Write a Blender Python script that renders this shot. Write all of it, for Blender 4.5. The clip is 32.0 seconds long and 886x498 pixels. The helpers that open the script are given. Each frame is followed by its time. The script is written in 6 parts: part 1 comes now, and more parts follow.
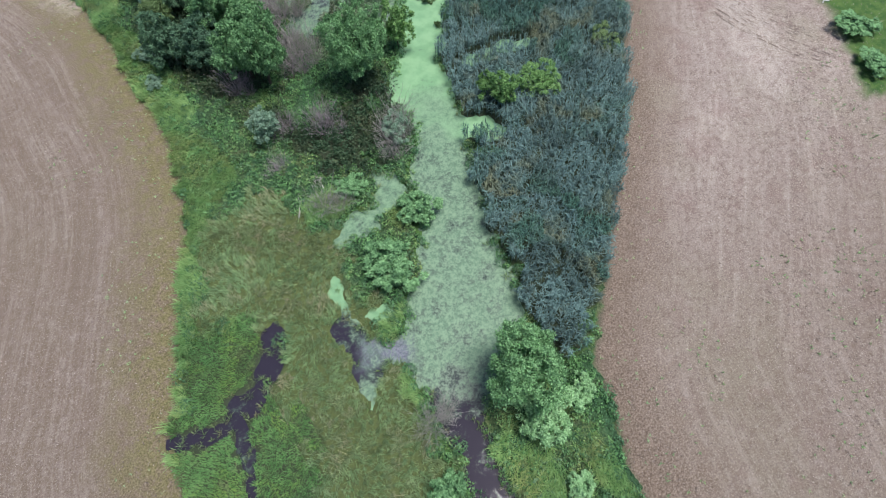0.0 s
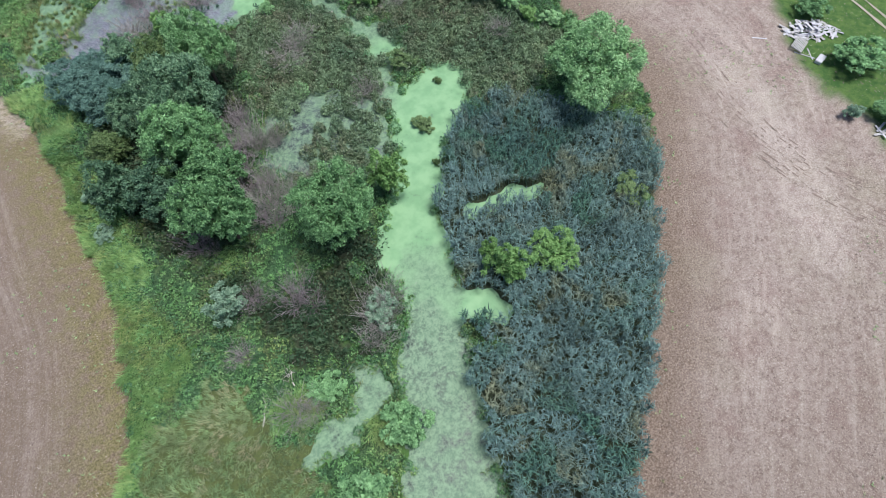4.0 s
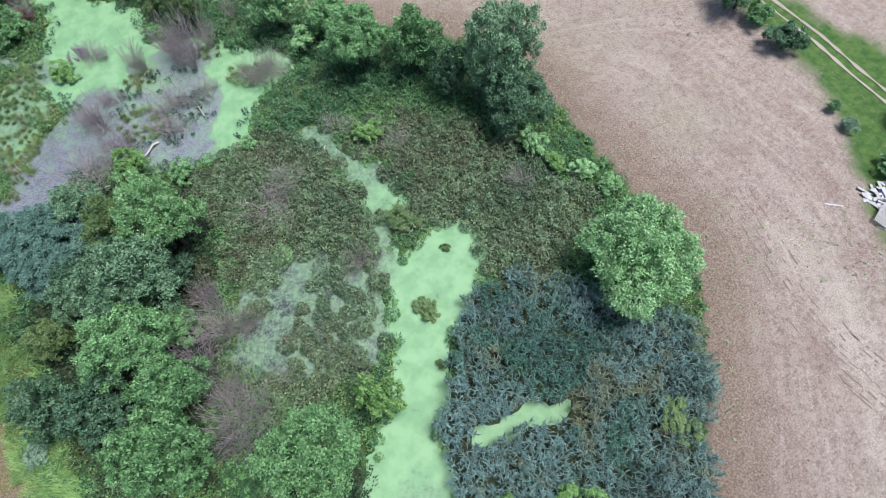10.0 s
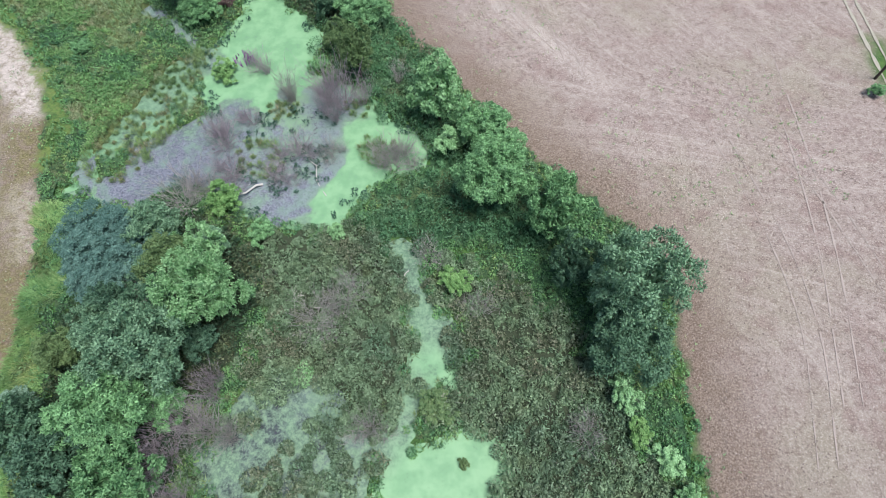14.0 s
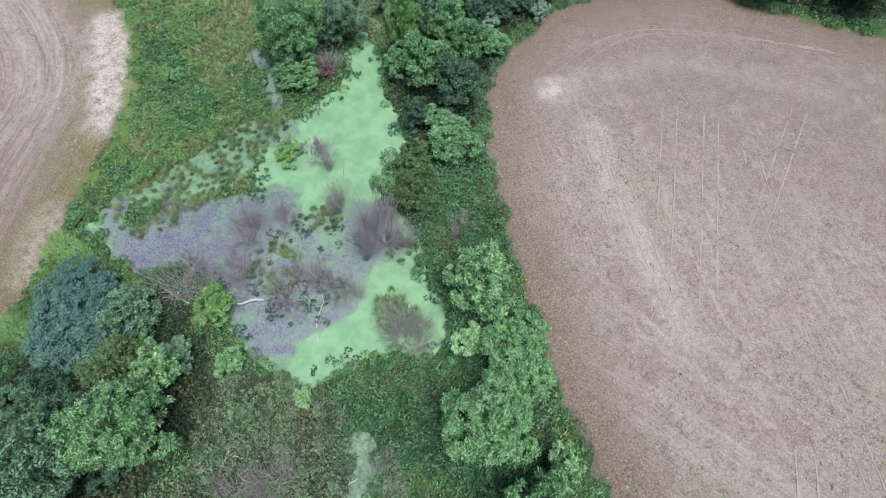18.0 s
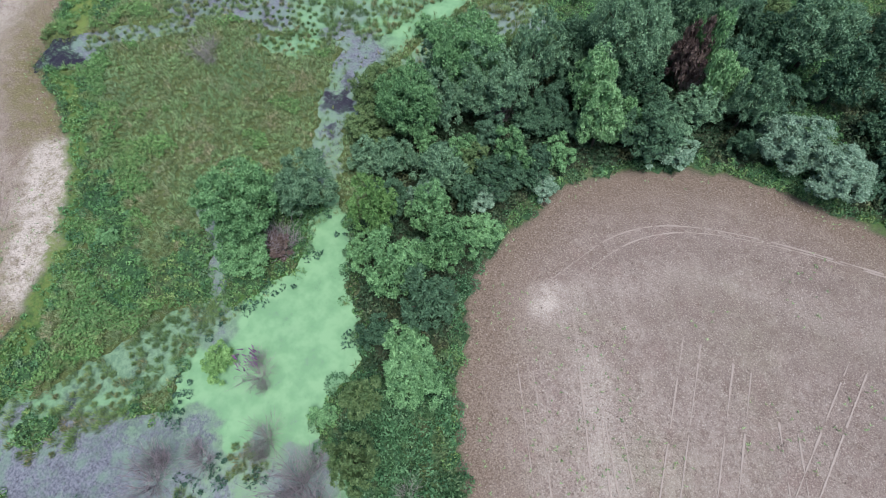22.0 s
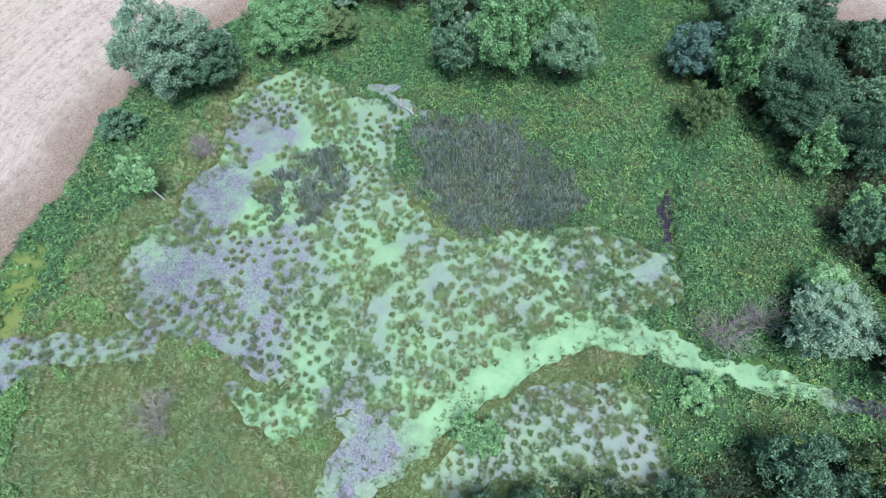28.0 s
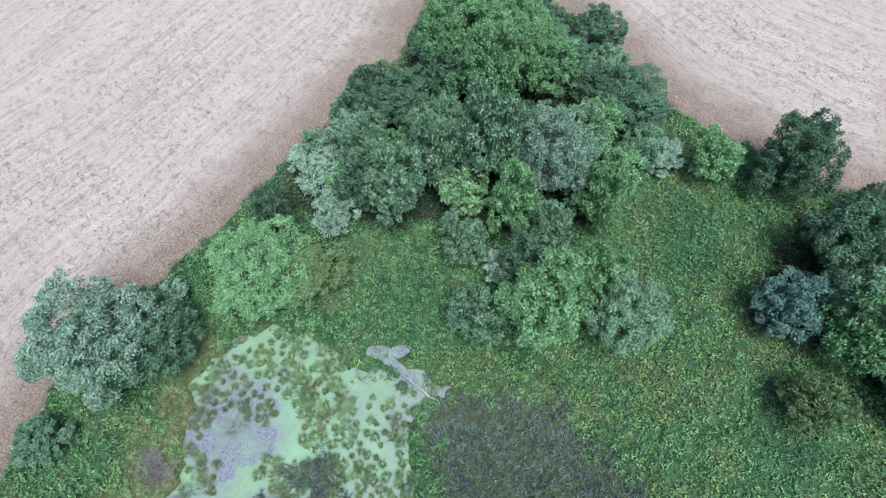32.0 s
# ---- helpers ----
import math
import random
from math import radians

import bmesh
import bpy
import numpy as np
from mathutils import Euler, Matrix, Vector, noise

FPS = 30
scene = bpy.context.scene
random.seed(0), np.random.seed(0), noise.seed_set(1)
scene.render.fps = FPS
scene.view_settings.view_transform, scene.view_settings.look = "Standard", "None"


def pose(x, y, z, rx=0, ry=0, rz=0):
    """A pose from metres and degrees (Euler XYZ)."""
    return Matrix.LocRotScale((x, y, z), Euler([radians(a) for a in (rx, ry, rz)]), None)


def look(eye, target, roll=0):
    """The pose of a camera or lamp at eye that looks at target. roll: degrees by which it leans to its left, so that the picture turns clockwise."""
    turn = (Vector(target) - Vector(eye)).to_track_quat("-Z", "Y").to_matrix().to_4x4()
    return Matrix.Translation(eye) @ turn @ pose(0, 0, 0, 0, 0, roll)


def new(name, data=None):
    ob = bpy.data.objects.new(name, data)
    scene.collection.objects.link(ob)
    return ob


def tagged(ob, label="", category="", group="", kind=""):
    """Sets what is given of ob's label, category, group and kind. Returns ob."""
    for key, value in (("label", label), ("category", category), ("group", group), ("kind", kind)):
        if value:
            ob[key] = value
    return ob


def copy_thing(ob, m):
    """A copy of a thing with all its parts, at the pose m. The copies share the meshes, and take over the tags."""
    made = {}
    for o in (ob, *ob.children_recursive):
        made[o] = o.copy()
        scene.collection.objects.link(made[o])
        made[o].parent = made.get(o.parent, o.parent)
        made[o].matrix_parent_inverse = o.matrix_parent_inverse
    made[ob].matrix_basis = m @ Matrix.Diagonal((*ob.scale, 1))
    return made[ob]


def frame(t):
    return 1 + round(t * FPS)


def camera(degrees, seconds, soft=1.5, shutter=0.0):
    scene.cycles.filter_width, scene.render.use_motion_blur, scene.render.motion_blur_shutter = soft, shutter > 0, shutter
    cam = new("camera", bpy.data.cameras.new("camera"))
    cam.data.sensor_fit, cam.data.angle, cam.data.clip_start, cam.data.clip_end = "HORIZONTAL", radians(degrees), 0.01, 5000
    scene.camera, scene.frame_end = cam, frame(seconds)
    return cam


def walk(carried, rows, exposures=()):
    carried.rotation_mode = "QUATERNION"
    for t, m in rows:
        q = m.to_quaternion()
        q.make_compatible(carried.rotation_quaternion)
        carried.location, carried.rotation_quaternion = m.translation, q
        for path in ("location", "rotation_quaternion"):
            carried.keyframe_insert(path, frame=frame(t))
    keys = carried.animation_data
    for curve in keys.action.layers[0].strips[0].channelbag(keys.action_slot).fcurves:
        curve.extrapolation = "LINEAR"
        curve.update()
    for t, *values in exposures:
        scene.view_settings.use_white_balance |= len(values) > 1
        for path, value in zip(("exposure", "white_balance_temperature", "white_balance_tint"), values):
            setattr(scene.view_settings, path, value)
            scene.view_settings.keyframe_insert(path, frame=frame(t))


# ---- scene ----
cam = camera(78.2, 32.0, soft=0.75)
METRES, EYE, TILT, LEAN, TURN = 182.2, 45.0, 0.0, 0.0, -29.3
ROWS = [
    (0.0, 0.0, 0.0, 0.0, -4.11, -63.26, 2.07),
    (0.5, 0.0017, 0.0153, 0.0003, -2.6, -63.22, 2.0),
    (1.0, 0.0037, 0.0303, 0.0004, -2.53, -63.23, 2.03),
    (1.5, 0.0054, 0.0452, 0.0006, -2.6, -63.31, 2.01),
    (2.0, 0.0072, 0.0596, 0.0008, -2.81, -63.37, 2.05),
    (2.5, 0.0087, 0.0736, 0.001, -2.96, -63.46, 2.04),
    (3.0, 0.0101, 0.0867, 0.0012, -2.97, -63.5, 2.03),
    (3.5, 0.0116, 0.098, 0.0011, -2.9, -63.47, 2.12),
    (5.5, 0.0129, 0.1355, 0.0001, -2.66, -63.67, 2.19),
    (6.0, 0.0126, 0.145, -0.0001, -2.67, -63.76, 2.18),
    (6.5, 0.0124, 0.154, -0.0005, -2.64, -63.74, 2.19),
    (7.0, 0.0124, 0.1635, -0.0006, -2.66, -63.79, 2.24),
    (7.5, 0.0125, 0.173, -0.0009, -2.69, -63.79, 2.25),
    (8.0, 0.0127, 0.1826, -0.001, -2.79, -63.8, 2.26),
    (8.5, 0.0135, 0.1923, -0.0011, -2.87, -63.8, 2.31),
    (9.0, 0.0144, 0.2023, -0.0011, -3.26, -63.85, 2.3),
    (9.5, 0.0158, 0.2124, -0.0009, -3.36, -63.85, 2.31),
    (10.0, 0.018, 0.2229, -0.0006, -1.02, -63.81, 2.32),
    (10.5, 0.0198, 0.2336, -0.0005, 3.74, -63.69, 2.1),
    (11.0, 0.0226, 0.245, -0.0004, 12.04, -63.47, 1.96),
    (11.5, 0.0248, 0.2572, -0.0004, 20.17, -63.27, 1.76),
    (12.0, 0.0259, 0.2701, -0.0006, 23.57, -63.22, 1.74),
    (12.5, 0.0259, 0.2834, -0.0006, 25.71, -63.17, 1.71),
    (13.0, 0.0249, 0.2967, -0.0007, 27.15, -63.09, 1.67),
    (13.5, 0.0232, 0.3103, -0.0005, 27.7, -63.1, 1.67),
    (14.0, 0.0213, 0.3236, -0.0002, 28.88, -63.01, 1.61),
    (14.5, 0.0191, 0.3374, 0.0001, 29.9, -62.98, 1.61),
    (16.5, 0.006, 0.3919, 0.0009, 47.83, -62.56, 1.08),
    (17.0, -0.0002, 0.4056, 0.0012, 48.49, -62.58, 1.1),
    (17.5, -0.0071, 0.4196, 0.0016, 52.44, -62.61, 0.97),
    (18.0, -0.0149, 0.4329, 0.0022, 53.33, -62.64, 0.97),
    (18.5, -0.0232, 0.4466, 0.0027, 57.9, -62.68, 0.88),
    (19.0, -0.0328, 0.4593, 0.0034, 59.09, -62.74, 0.81),
    (19.5, -0.0432, 0.472, 0.0039, 59.26, -62.81, 0.84),
    (20.0, -0.0542, 0.4843, 0.0043, 59.27, -62.82, 0.89),
    (20.5, -0.0656, 0.4963, 0.0044, 59.26, -62.78, 0.97),
    (21.0, -0.0788, 0.5084, 0.0051, 59.26, -62.91, 0.94),
    (21.5, -0.0921, 0.5208, 0.0055, 59.35, -62.98, 1.06),
    (22.0, -0.1065, 0.5327, 0.0057, 59.44, -63.06, 1.06),
    (22.5, -0.1212, 0.5443, 0.0058, 60.2, -63.02, 1.08),
    (23.0, -0.1368, 0.5561, 0.0061, 60.58, -63.07, 1.14),
    (23.5, -0.1532, 0.5673, 0.0067, 63.94, -63.09, 1.0),
    (24.0, -0.1703, 0.5786, 0.007, 66.87, -63.12, 0.96),
    (24.5, -0.1885, 0.5892, 0.0072, 68.11, -63.23, 0.93),
    (25.0, -0.2073, 0.5991, 0.0073, 68.06, -63.28, 0.98),
    (25.5, -0.2267, 0.6084, 0.0074, 68.54, -63.32, 1.0),
    (27.5, -0.3085, 0.6402, 0.0083, 70.08, -63.76, 1.06),
    (28.0, -0.3297, 0.6468, 0.0085, 68.99, -63.93, 1.09),
    (28.5, -0.3505, 0.6531, 0.0084, 67.75, -64.0, 1.17),
    (29.0, -0.371, 0.6594, 0.0084, 68.1, -64.08, 1.21),
    (29.5, -0.3919, 0.6653, 0.0084, 66.92, -64.24, 1.28),
    (30.0, -0.4122, 0.6714, 0.0084, 65.8, -64.41, 1.36),
    (30.5, -0.4322, 0.6777, 0.0083, 66.27, -64.52, 1.4),
    (31.0, -0.4522, 0.6839, 0.0083, 66.24, -64.68, 1.41),
    (31.5, -0.4719, 0.6903, 0.0082, 65.95, -64.86, 1.5),
    (32.0, -0.4916, 0.6967, 0.0082, 66.12, -65.07, 1.51),
]
walk(cam, [(t, pose(0, 0, EYE, TILT, LEAN, TURN) @ pose(METRES * x, METRES * y, METRES * z, 90 + pitch, roll, yaw)) for t, x, y, z, yaw, pitch, roll in ROWS], [(0.0, 1.0, 6320.0, 9.0), (10.0, 1.2, 6270.0, 9.0), (17.0, 1.07, 6170.0, 9.0), (19.0, 0.97, 6170.0, 9.0), (21.0, 0.87, 6170.0, 9.0), (23.0, 1.09, 6070.0, 9.0), (25.0, 1.4, 5970.0, 10.0), (29.0, 1.34, 5870.0, 10.0), (32.0, 1.24, 5820.0, 10.0)])

# ---- world and light: a bright overcast day ----
SUN_UP, SUN_ROUND = 72.0, 120.0
world = bpy.data.worlds.new("sky")
scene.world = world
world.use_nodes = True
wn = world.node_tree.nodes
sky = wn.new("ShaderNodeTexSky")
sky.sky_type, sky.sun_disc = "NISHITA", False
sky.sun_elevation, sky.sun_rotation = radians(SUN_UP), radians(SUN_ROUND)
sky.air_density, sky.dust_density, sky.ozone_density = 1.0, 2.0, 1.5
world.node_tree.links.new(sky.outputs[0], wn["Background"].inputs[0])
wn["Background"].inputs[1].default_value = 0.053
sun = new("sun", bpy.data.lights.new("sun", "SUN"))
sun.data.energy, sun.data.angle, sun.data.color = 2.0, radians(26), (1.0, 0.96, 0.91)
_e, _a = radians(SUN_UP), radians(SUN_ROUND)
sun.matrix_world = look((0, 0, 200), Vector((0, 0, 200)) - 100 * Vector((math.sin(_a) * math.cos(_e), math.cos(_a) * math.cos(_e), math.sin(_e))))


# ---- materials ----
class Nodes:
    """A small writer of node materials."""

    def __init__(self, name):
        self.mat = bpy.data.materials.new(name)
        self.mat.use_nodes = True
        self.t = self.mat.node_tree
        self.bsdf = self.t.nodes["Principled BSDF"]
        self.out = self.t.nodes["Material Output"]

    def put(self, socket, value):
        if isinstance(value, bpy.types.NodeSocket):
            self.t.links.new(value, socket)
        elif value is not None:
            socket.default_value = (*value, 1.0) if isinstance(value, tuple) and len(value) == 3 and socket.type == "RGBA" else value

    def attr(self, name):
        n = self.t.nodes.new("ShaderNodeAttribute")
        n.attribute_name = name
        return n.outputs["Fac"]

    def place(self):
        return self.t.nodes.new("ShaderNodeNewGeometry").outputs["Position"]

    def island(self):
        return self.t.nodes.new("ShaderNodeNewGeometry").outputs["Random Per Island"]

    def each(self):
        return self.t.nodes.new("ShaderNodeObjectInfo").outputs["Random"]

    def noise(self, scale, detail=3.0, rough=0.55, vec=None, stretch=None):
        n = self.t.nodes.new("ShaderNodeTexNoise")
        n.inputs["Scale"].default_value, n.inputs["Detail"].default_value, n.inputs["Roughness"].default_value = scale, detail, rough
        v = vec or self.place()
        if stretch:
            m = self.t.nodes.new("ShaderNodeMapping")
            self.put(m.inputs["Vector"], v)
            m.inputs["Scale"].default_value = stretch
            v = m.outputs[0]
        self.put(n.inputs["Vector"], v)
        return n.outputs["Fac"]

    def cells(self, scale, vec=None):
        n = self.t.nodes.new("ShaderNodeTexVoronoi")
        n.inputs["Scale"].default_value = scale
        self.put(n.inputs["Vector"], vec or self.place())
        return n.outputs["Distance"]

    def plants(self, scale, tall=0.05):
        """Two random numbers for each plant-sized patch of ground."""
        flat = self.t.nodes.new("ShaderNodeMapping")
        self.put(flat.inputs["Vector"], self.place())
        flat.inputs["Scale"].default_value = (1, 1, tall)
        n = self.t.nodes.new("ShaderNodeTexVoronoi")
        n.inputs["Scale"].default_value = scale
        self.put(n.inputs["Vector"], flat.outputs[0])
        s = self.t.nodes.new("ShaderNodeSeparateColor")
        self.put(s.inputs[0], n.outputs["Color"])
        return s.outputs[0], s.outputs[1]

    def math(self, op, a, b=0.5, clamp=False):
        n = self.t.nodes.new("ShaderNodeMath")
        n.operation, n.use_clamp = op, clamp
        self.put(n.inputs[0], a)
        self.put(n.inputs[1], b)
        return n.outputs[0]

    def span(self, v, a, b, lo=0.0, hi=1.0):
        n = self.t.nodes.new("ShaderNodeMapRange")
        n.interpolation_type = "SMOOTHSTEP"
        for k, x in zip(("Value", "From Min", "From Max", "To Min", "To Max"), (v, a, b, lo, hi)):
            self.put(n.inputs[k], x)
        return n.outputs[0]

    def mix(self, f, a, b):
        n = self.t.nodes.new("ShaderNodeMix")
        n.data_type = "RGBA"
        self.put(n.inputs[0], f)
        self.put(n.inputs[6], a)
        self.put(n.inputs[7], b)
        return n.outputs[2]

    def vec(self, x, y, z):
        n = self.t.nodes.new("ShaderNodeCombineXYZ")
        for s, v in zip(n.inputs, (x, y, z)):
            self.put(s, v)
        return n.outputs[0]

    def axes(self):
        n = self.t.nodes.new("ShaderNodeSeparateXYZ")
        self.put(n.inputs[0], self.place())
        return n.outputs

    def bump(self, h, strength=0.5, distance=0.1):
        n = self.t.nodes.new("ShaderNodeBump")
        n.inputs["Strength"].default_value, n.inputs["Distance"].default_value = strength, distance
        self.put(n.inputs["Height"], h)
        self.put(self.bsdf.inputs["Normal"], n.outputs[0])

    def done(self, colour, rough=0.8, spec=0.3, metal=0.0):
        b = self.bsdf.inputs
        self.put(b["Base Color"], colour)
        self.put(b["Roughness"], rough)
        self.put(b["Specular IOR Level"], spec)
        self.put(b["Metallic"], metal)
        return self.mat


def leaf_material(name, dark, light, tip=None, thin=0.15, patch=0.35, rough=0.55, plant=0.9, tan=0.7, grain=0.6, mass=0.0):
    """Foliage: leaf by leaf, plant by plant and patch by patch a little different; light shines through a part of it."""
    dark, light, tip = [v and (v[0], v[1], v[2] * 1.06) for v in (dark, light, tip)]
    n = Nodes(name)
    leaf = n.plants(mass, 1.0)[0] if mass else n.island()
    f = n.math("ADD", n.math("MULTIPLY", leaf, grain), n.math("MULTIPLY", n.each(), 0.25))
    f = n.math("ADD", f, n.span(n.noise(1.3, 3.0, 0.6), 0.3, 0.7, -0.15, 0.3), True)
    c = n.mix(f, dark, light)
    if tip:
        one, two = n.plants(plant)
        c = n.mix(n.span(one, 0.62, 0.9, 0, 0.75), c, n.mix(leaf, tuple(0.8 * v for v in dark), tuple(0.55 * v for v in light)))
        c = n.mix(n.math("MULTIPLY", n.span(n.noise(patch, 3.0), 0.42, 0.62), n.span(two, 0.2, 0.7)), c, n.mix(leaf, dark, tip))
        c = n.mix(n.math("MULTIPLY", n.span(n.noise(0.3, 4.0, 0.6), 0.46, 0.66), n.span(two, 0.55, 0.2, 0, tan)), c, n.mix(leaf, (0.10, 0.10, 0.05), (0.30, 0.30, 0.15)))
        c = n.mix(n.span(n.noise(0.10, 3.0, 0.55), 0.50, 0.66, 0, 0.55), c, n.mix(leaf, tuple(0.8 * v for v in dark), (0.5 * light[0], 0.66 * light[1], 0.72 * light[2])))
    if mass:
        n.bump(n.math("ADD", n.cells(mass), n.noise(mass * 0.6, 4.0)), 1.0, 0.12)
    n.done(c, rough, 0.25)
    tr = n.t.nodes.new("ShaderNodeBsdfTranslucent")
    n.put(tr.inputs[0], c)
    m = n.t.nodes.new("ShaderNodeMixShader")
    m.inputs[0].default_value = thin
    n.t.links.new(n.bsdf.outputs[0], m.inputs[1])
    n.t.links.new(tr.outputs[0], m.inputs[2])
    n.t.links.new(m.outputs[0], n.out.inputs[0])
    return n.mat


def ground_material():
    n = Nodes("field_soil_and_marsh_ground")
    sd, row, x = n.attr("edge"), n.attr("row"), n.axes()
    along = n.vec(row, n.math("MULTIPLY", x[0], 0.04), n.math("MULTIPLY", x[1], 0.04))
    streak = n.noise(2.3, 5.0, 0.7, along)
    wide = n.noise(0.28, 3.0, 0.5, along)
    fine = n.noise(6.5, 7.0, 0.85)
    clod = n.noise(2.2, 6.0, 0.78)
    blotch = n.noise(0.06, 5.0, 0.65)
    c = n.mix(n.span(clod, 0.32, 0.68), STUBBLE_DARK, STUBBLE_LIGHT)
    c = n.mix(n.span(streak, 0.5, 0.72, 0, 0.45), c, STUBBLE_PALE)
    c = n.mix(n.span(streak, 0.45, 0.28, 0, 0.4), c, STUBBLE_DARK)
    c = n.mix(n.span(wide, 0.5, 0.72, 0, 0.28), c, STUBBLE_PALE)
    c = n.mix(n.span(blotch, 0.45, 0.7, 0, 0.5), c, STUBBLE_GREEN)
    c = n.mix(n.span(n.noise(0.22, 5.0, 0.7), 0.52, 0.66, 0, 0.55), c, (0.27, 0.185, 0.17))
    c = n.mix(n.span(n.noise(0.45, 4.0, 0.7, n.vec(n.math("MULTIPLY", row, 1.0), n.math("MULTIPLY", x[0], 0.2), n.math("MULTIPLY", x[1], 0.2))), 0.54, 0.70, 0, 0.32), c, (0.60, 0.51, 0.46))
    c = n.mix(n.span(n.noise(0.75, 5.0, 0.75), 0.58, 0.7, 0, 0.6), c, (0.20, 0.145, 0.125))
    c = n.mix(n.math("MULTIPLY", n.span(n.math("SUBTRACT", x[1], n.math("MULTIPLY", x[0], 0.8)), 125.0, 165.0, 0, 0.5), n.span(streak, 0.3, 0.6, 0.4, 1.0)), c, (0.66, 0.60, 0.53))
    c = n.mix(n.math("MULTIPLY", n.math("MULTIPLY", n.span(x[1], 98.0, 126.0), n.span(x[0], 8.0, 24.0)), n.span(n.noise(0.5, 5.0, 0.75), 0.3, 0.62, 0.3, 0.85)), c, (0.235, 0.185, 0.165))
    c = n.mix(n.math("MULTIPLY", n.math("MULTIPLY", n.span(x[0], 6.0, -8.0), n.span(x[1], 112.0, 95.0)), n.span(streak, 0.50, 0.36, 0, 0.5)), c, (0.15, 0.11, 0.095))
    c = n.mix(n.math("MULTIPLY", n.math("MULTIPLY", n.span(x[0], 6.0, -8.0), n.span(x[1], 112.0, 95.0)), n.span(n.noise(1.1, 5.0, 0.75, along), 0.5, 0.62, 0, 0.4)), c, (0.60, 0.52, 0.51))
    south = n.math("MAXIMUM", n.span(x[1], 20.0, -8.0, 0, 0.6), n.math("MULTIPLY", n.span(x[0], 8.0, -8.0), n.span(x[1], 92.0, 68.0)))
    tuft = n.noise(1.6, 6.0, 0.8)
    c = n.mix(n.math("MULTIPLY", south, n.span(tuft, 0.36, 0.62, 0.25, 0.9)), c, (0.22, 0.165, 0.12))
    c = n.mix(n.math("MULTIPLY", south, n.span(tuft, 0.42, 0.32, 0, 0.6)), c, (0.56, 0.48, 0.43))
    c = n.mix(n.span(n.noise(1.4, 6.0, 0.82), 0.5, 0.36, 0, 0.6), c, (0.19, 0.14, 0.12))
    c = n.mix(n.span(fine, 0.52, 0.64, 0, 0.75), c, (0.68, 0.615, 0.545))
    c = n.mix(n.math("MULTIPLY", south, n.span(streak, 0.47, 0.66, 0, 0.28)), c, (0.58, 0.51, 0.46))
    c = n.mix(n.math("MULTIPLY", south, 0.42), c, (0.20, 0.155, 0.125))
    c = n.mix(n.span(fine, 0.46, 0.35, 0, 0.85), c, (0.10, 0.075, 0.065))
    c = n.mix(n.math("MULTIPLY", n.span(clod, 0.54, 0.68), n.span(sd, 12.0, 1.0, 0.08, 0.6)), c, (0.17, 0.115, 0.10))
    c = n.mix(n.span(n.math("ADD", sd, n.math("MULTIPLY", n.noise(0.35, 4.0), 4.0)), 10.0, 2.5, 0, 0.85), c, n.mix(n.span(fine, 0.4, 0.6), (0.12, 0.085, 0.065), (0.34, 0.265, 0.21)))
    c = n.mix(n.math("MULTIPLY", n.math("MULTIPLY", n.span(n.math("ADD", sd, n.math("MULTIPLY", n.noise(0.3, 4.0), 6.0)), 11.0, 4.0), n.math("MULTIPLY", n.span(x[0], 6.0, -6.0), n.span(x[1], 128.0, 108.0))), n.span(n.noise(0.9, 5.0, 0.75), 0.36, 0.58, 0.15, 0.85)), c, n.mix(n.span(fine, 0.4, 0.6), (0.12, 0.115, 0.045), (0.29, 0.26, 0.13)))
    c = n.mix(n.math("MULTIPLY", n.attr("bare"), n.span(n.noise(1.0, 6.0, 0.8), 0.34, 0.58, 0.12, 1.0)), c, n.mix(n.span(fine, 0.38, 0.6), (0.42, 0.35, 0.31), (0.72, 0.65, 0.60)))
    moss = n.mix(n.noise(1.7, 4.0), (0.20, 0.20, 0.08), (0.19, 0.32, 0.08))
    lawn = n.mix(n.span(n.noise(1.2, 5.0, 0.7), 0.3, 0.7), (0.05, 0.12, 0.035), (0.12, 0.20, 0.06))
    c = n.mix(n.attr("verge"), c, lawn)
    mud = n.mix(n.noise(1.5, 5.0, 0.7), (0.035, 0.045, 0.030), (0.085, 0.110, 0.065))
    mud = n.mix(n.math("MULTIPLY", n.attr("grassy"), n.span(n.noise(2.5, 5.0, 0.75), 0.25, 0.6)), mud, n.mix(n.noise(0.3, 3.0), (0.05, 0.14, 0.04), (0.12, 0.22, 0.06)))
    mud = n.mix(n.math("MULTIPLY", n.attr("sedgy"), n.span(n.noise(3.0, 5.0, 0.75), 0.2, 0.55)), mud, n.mix(n.noise(0.4, 3.0), (0.08, 0.105, 0.042), (0.16, 0.20, 0.075)))
    c = n.mix(n.attr("wet"), c, mud)
    c = n.mix(n.math("MULTIPLY", n.span(n.attr("moss"), 0.1, 0.9), n.span(n.noise(0.55, 6.0, 0.75), 0.40, 0.60)), c, moss)
    n.bump(n.math("ADD", fine, n.math("MULTIPLY", clod, 0.7)), 0.9, 0.15)
    return n.done(c, 0.92, 0.15)


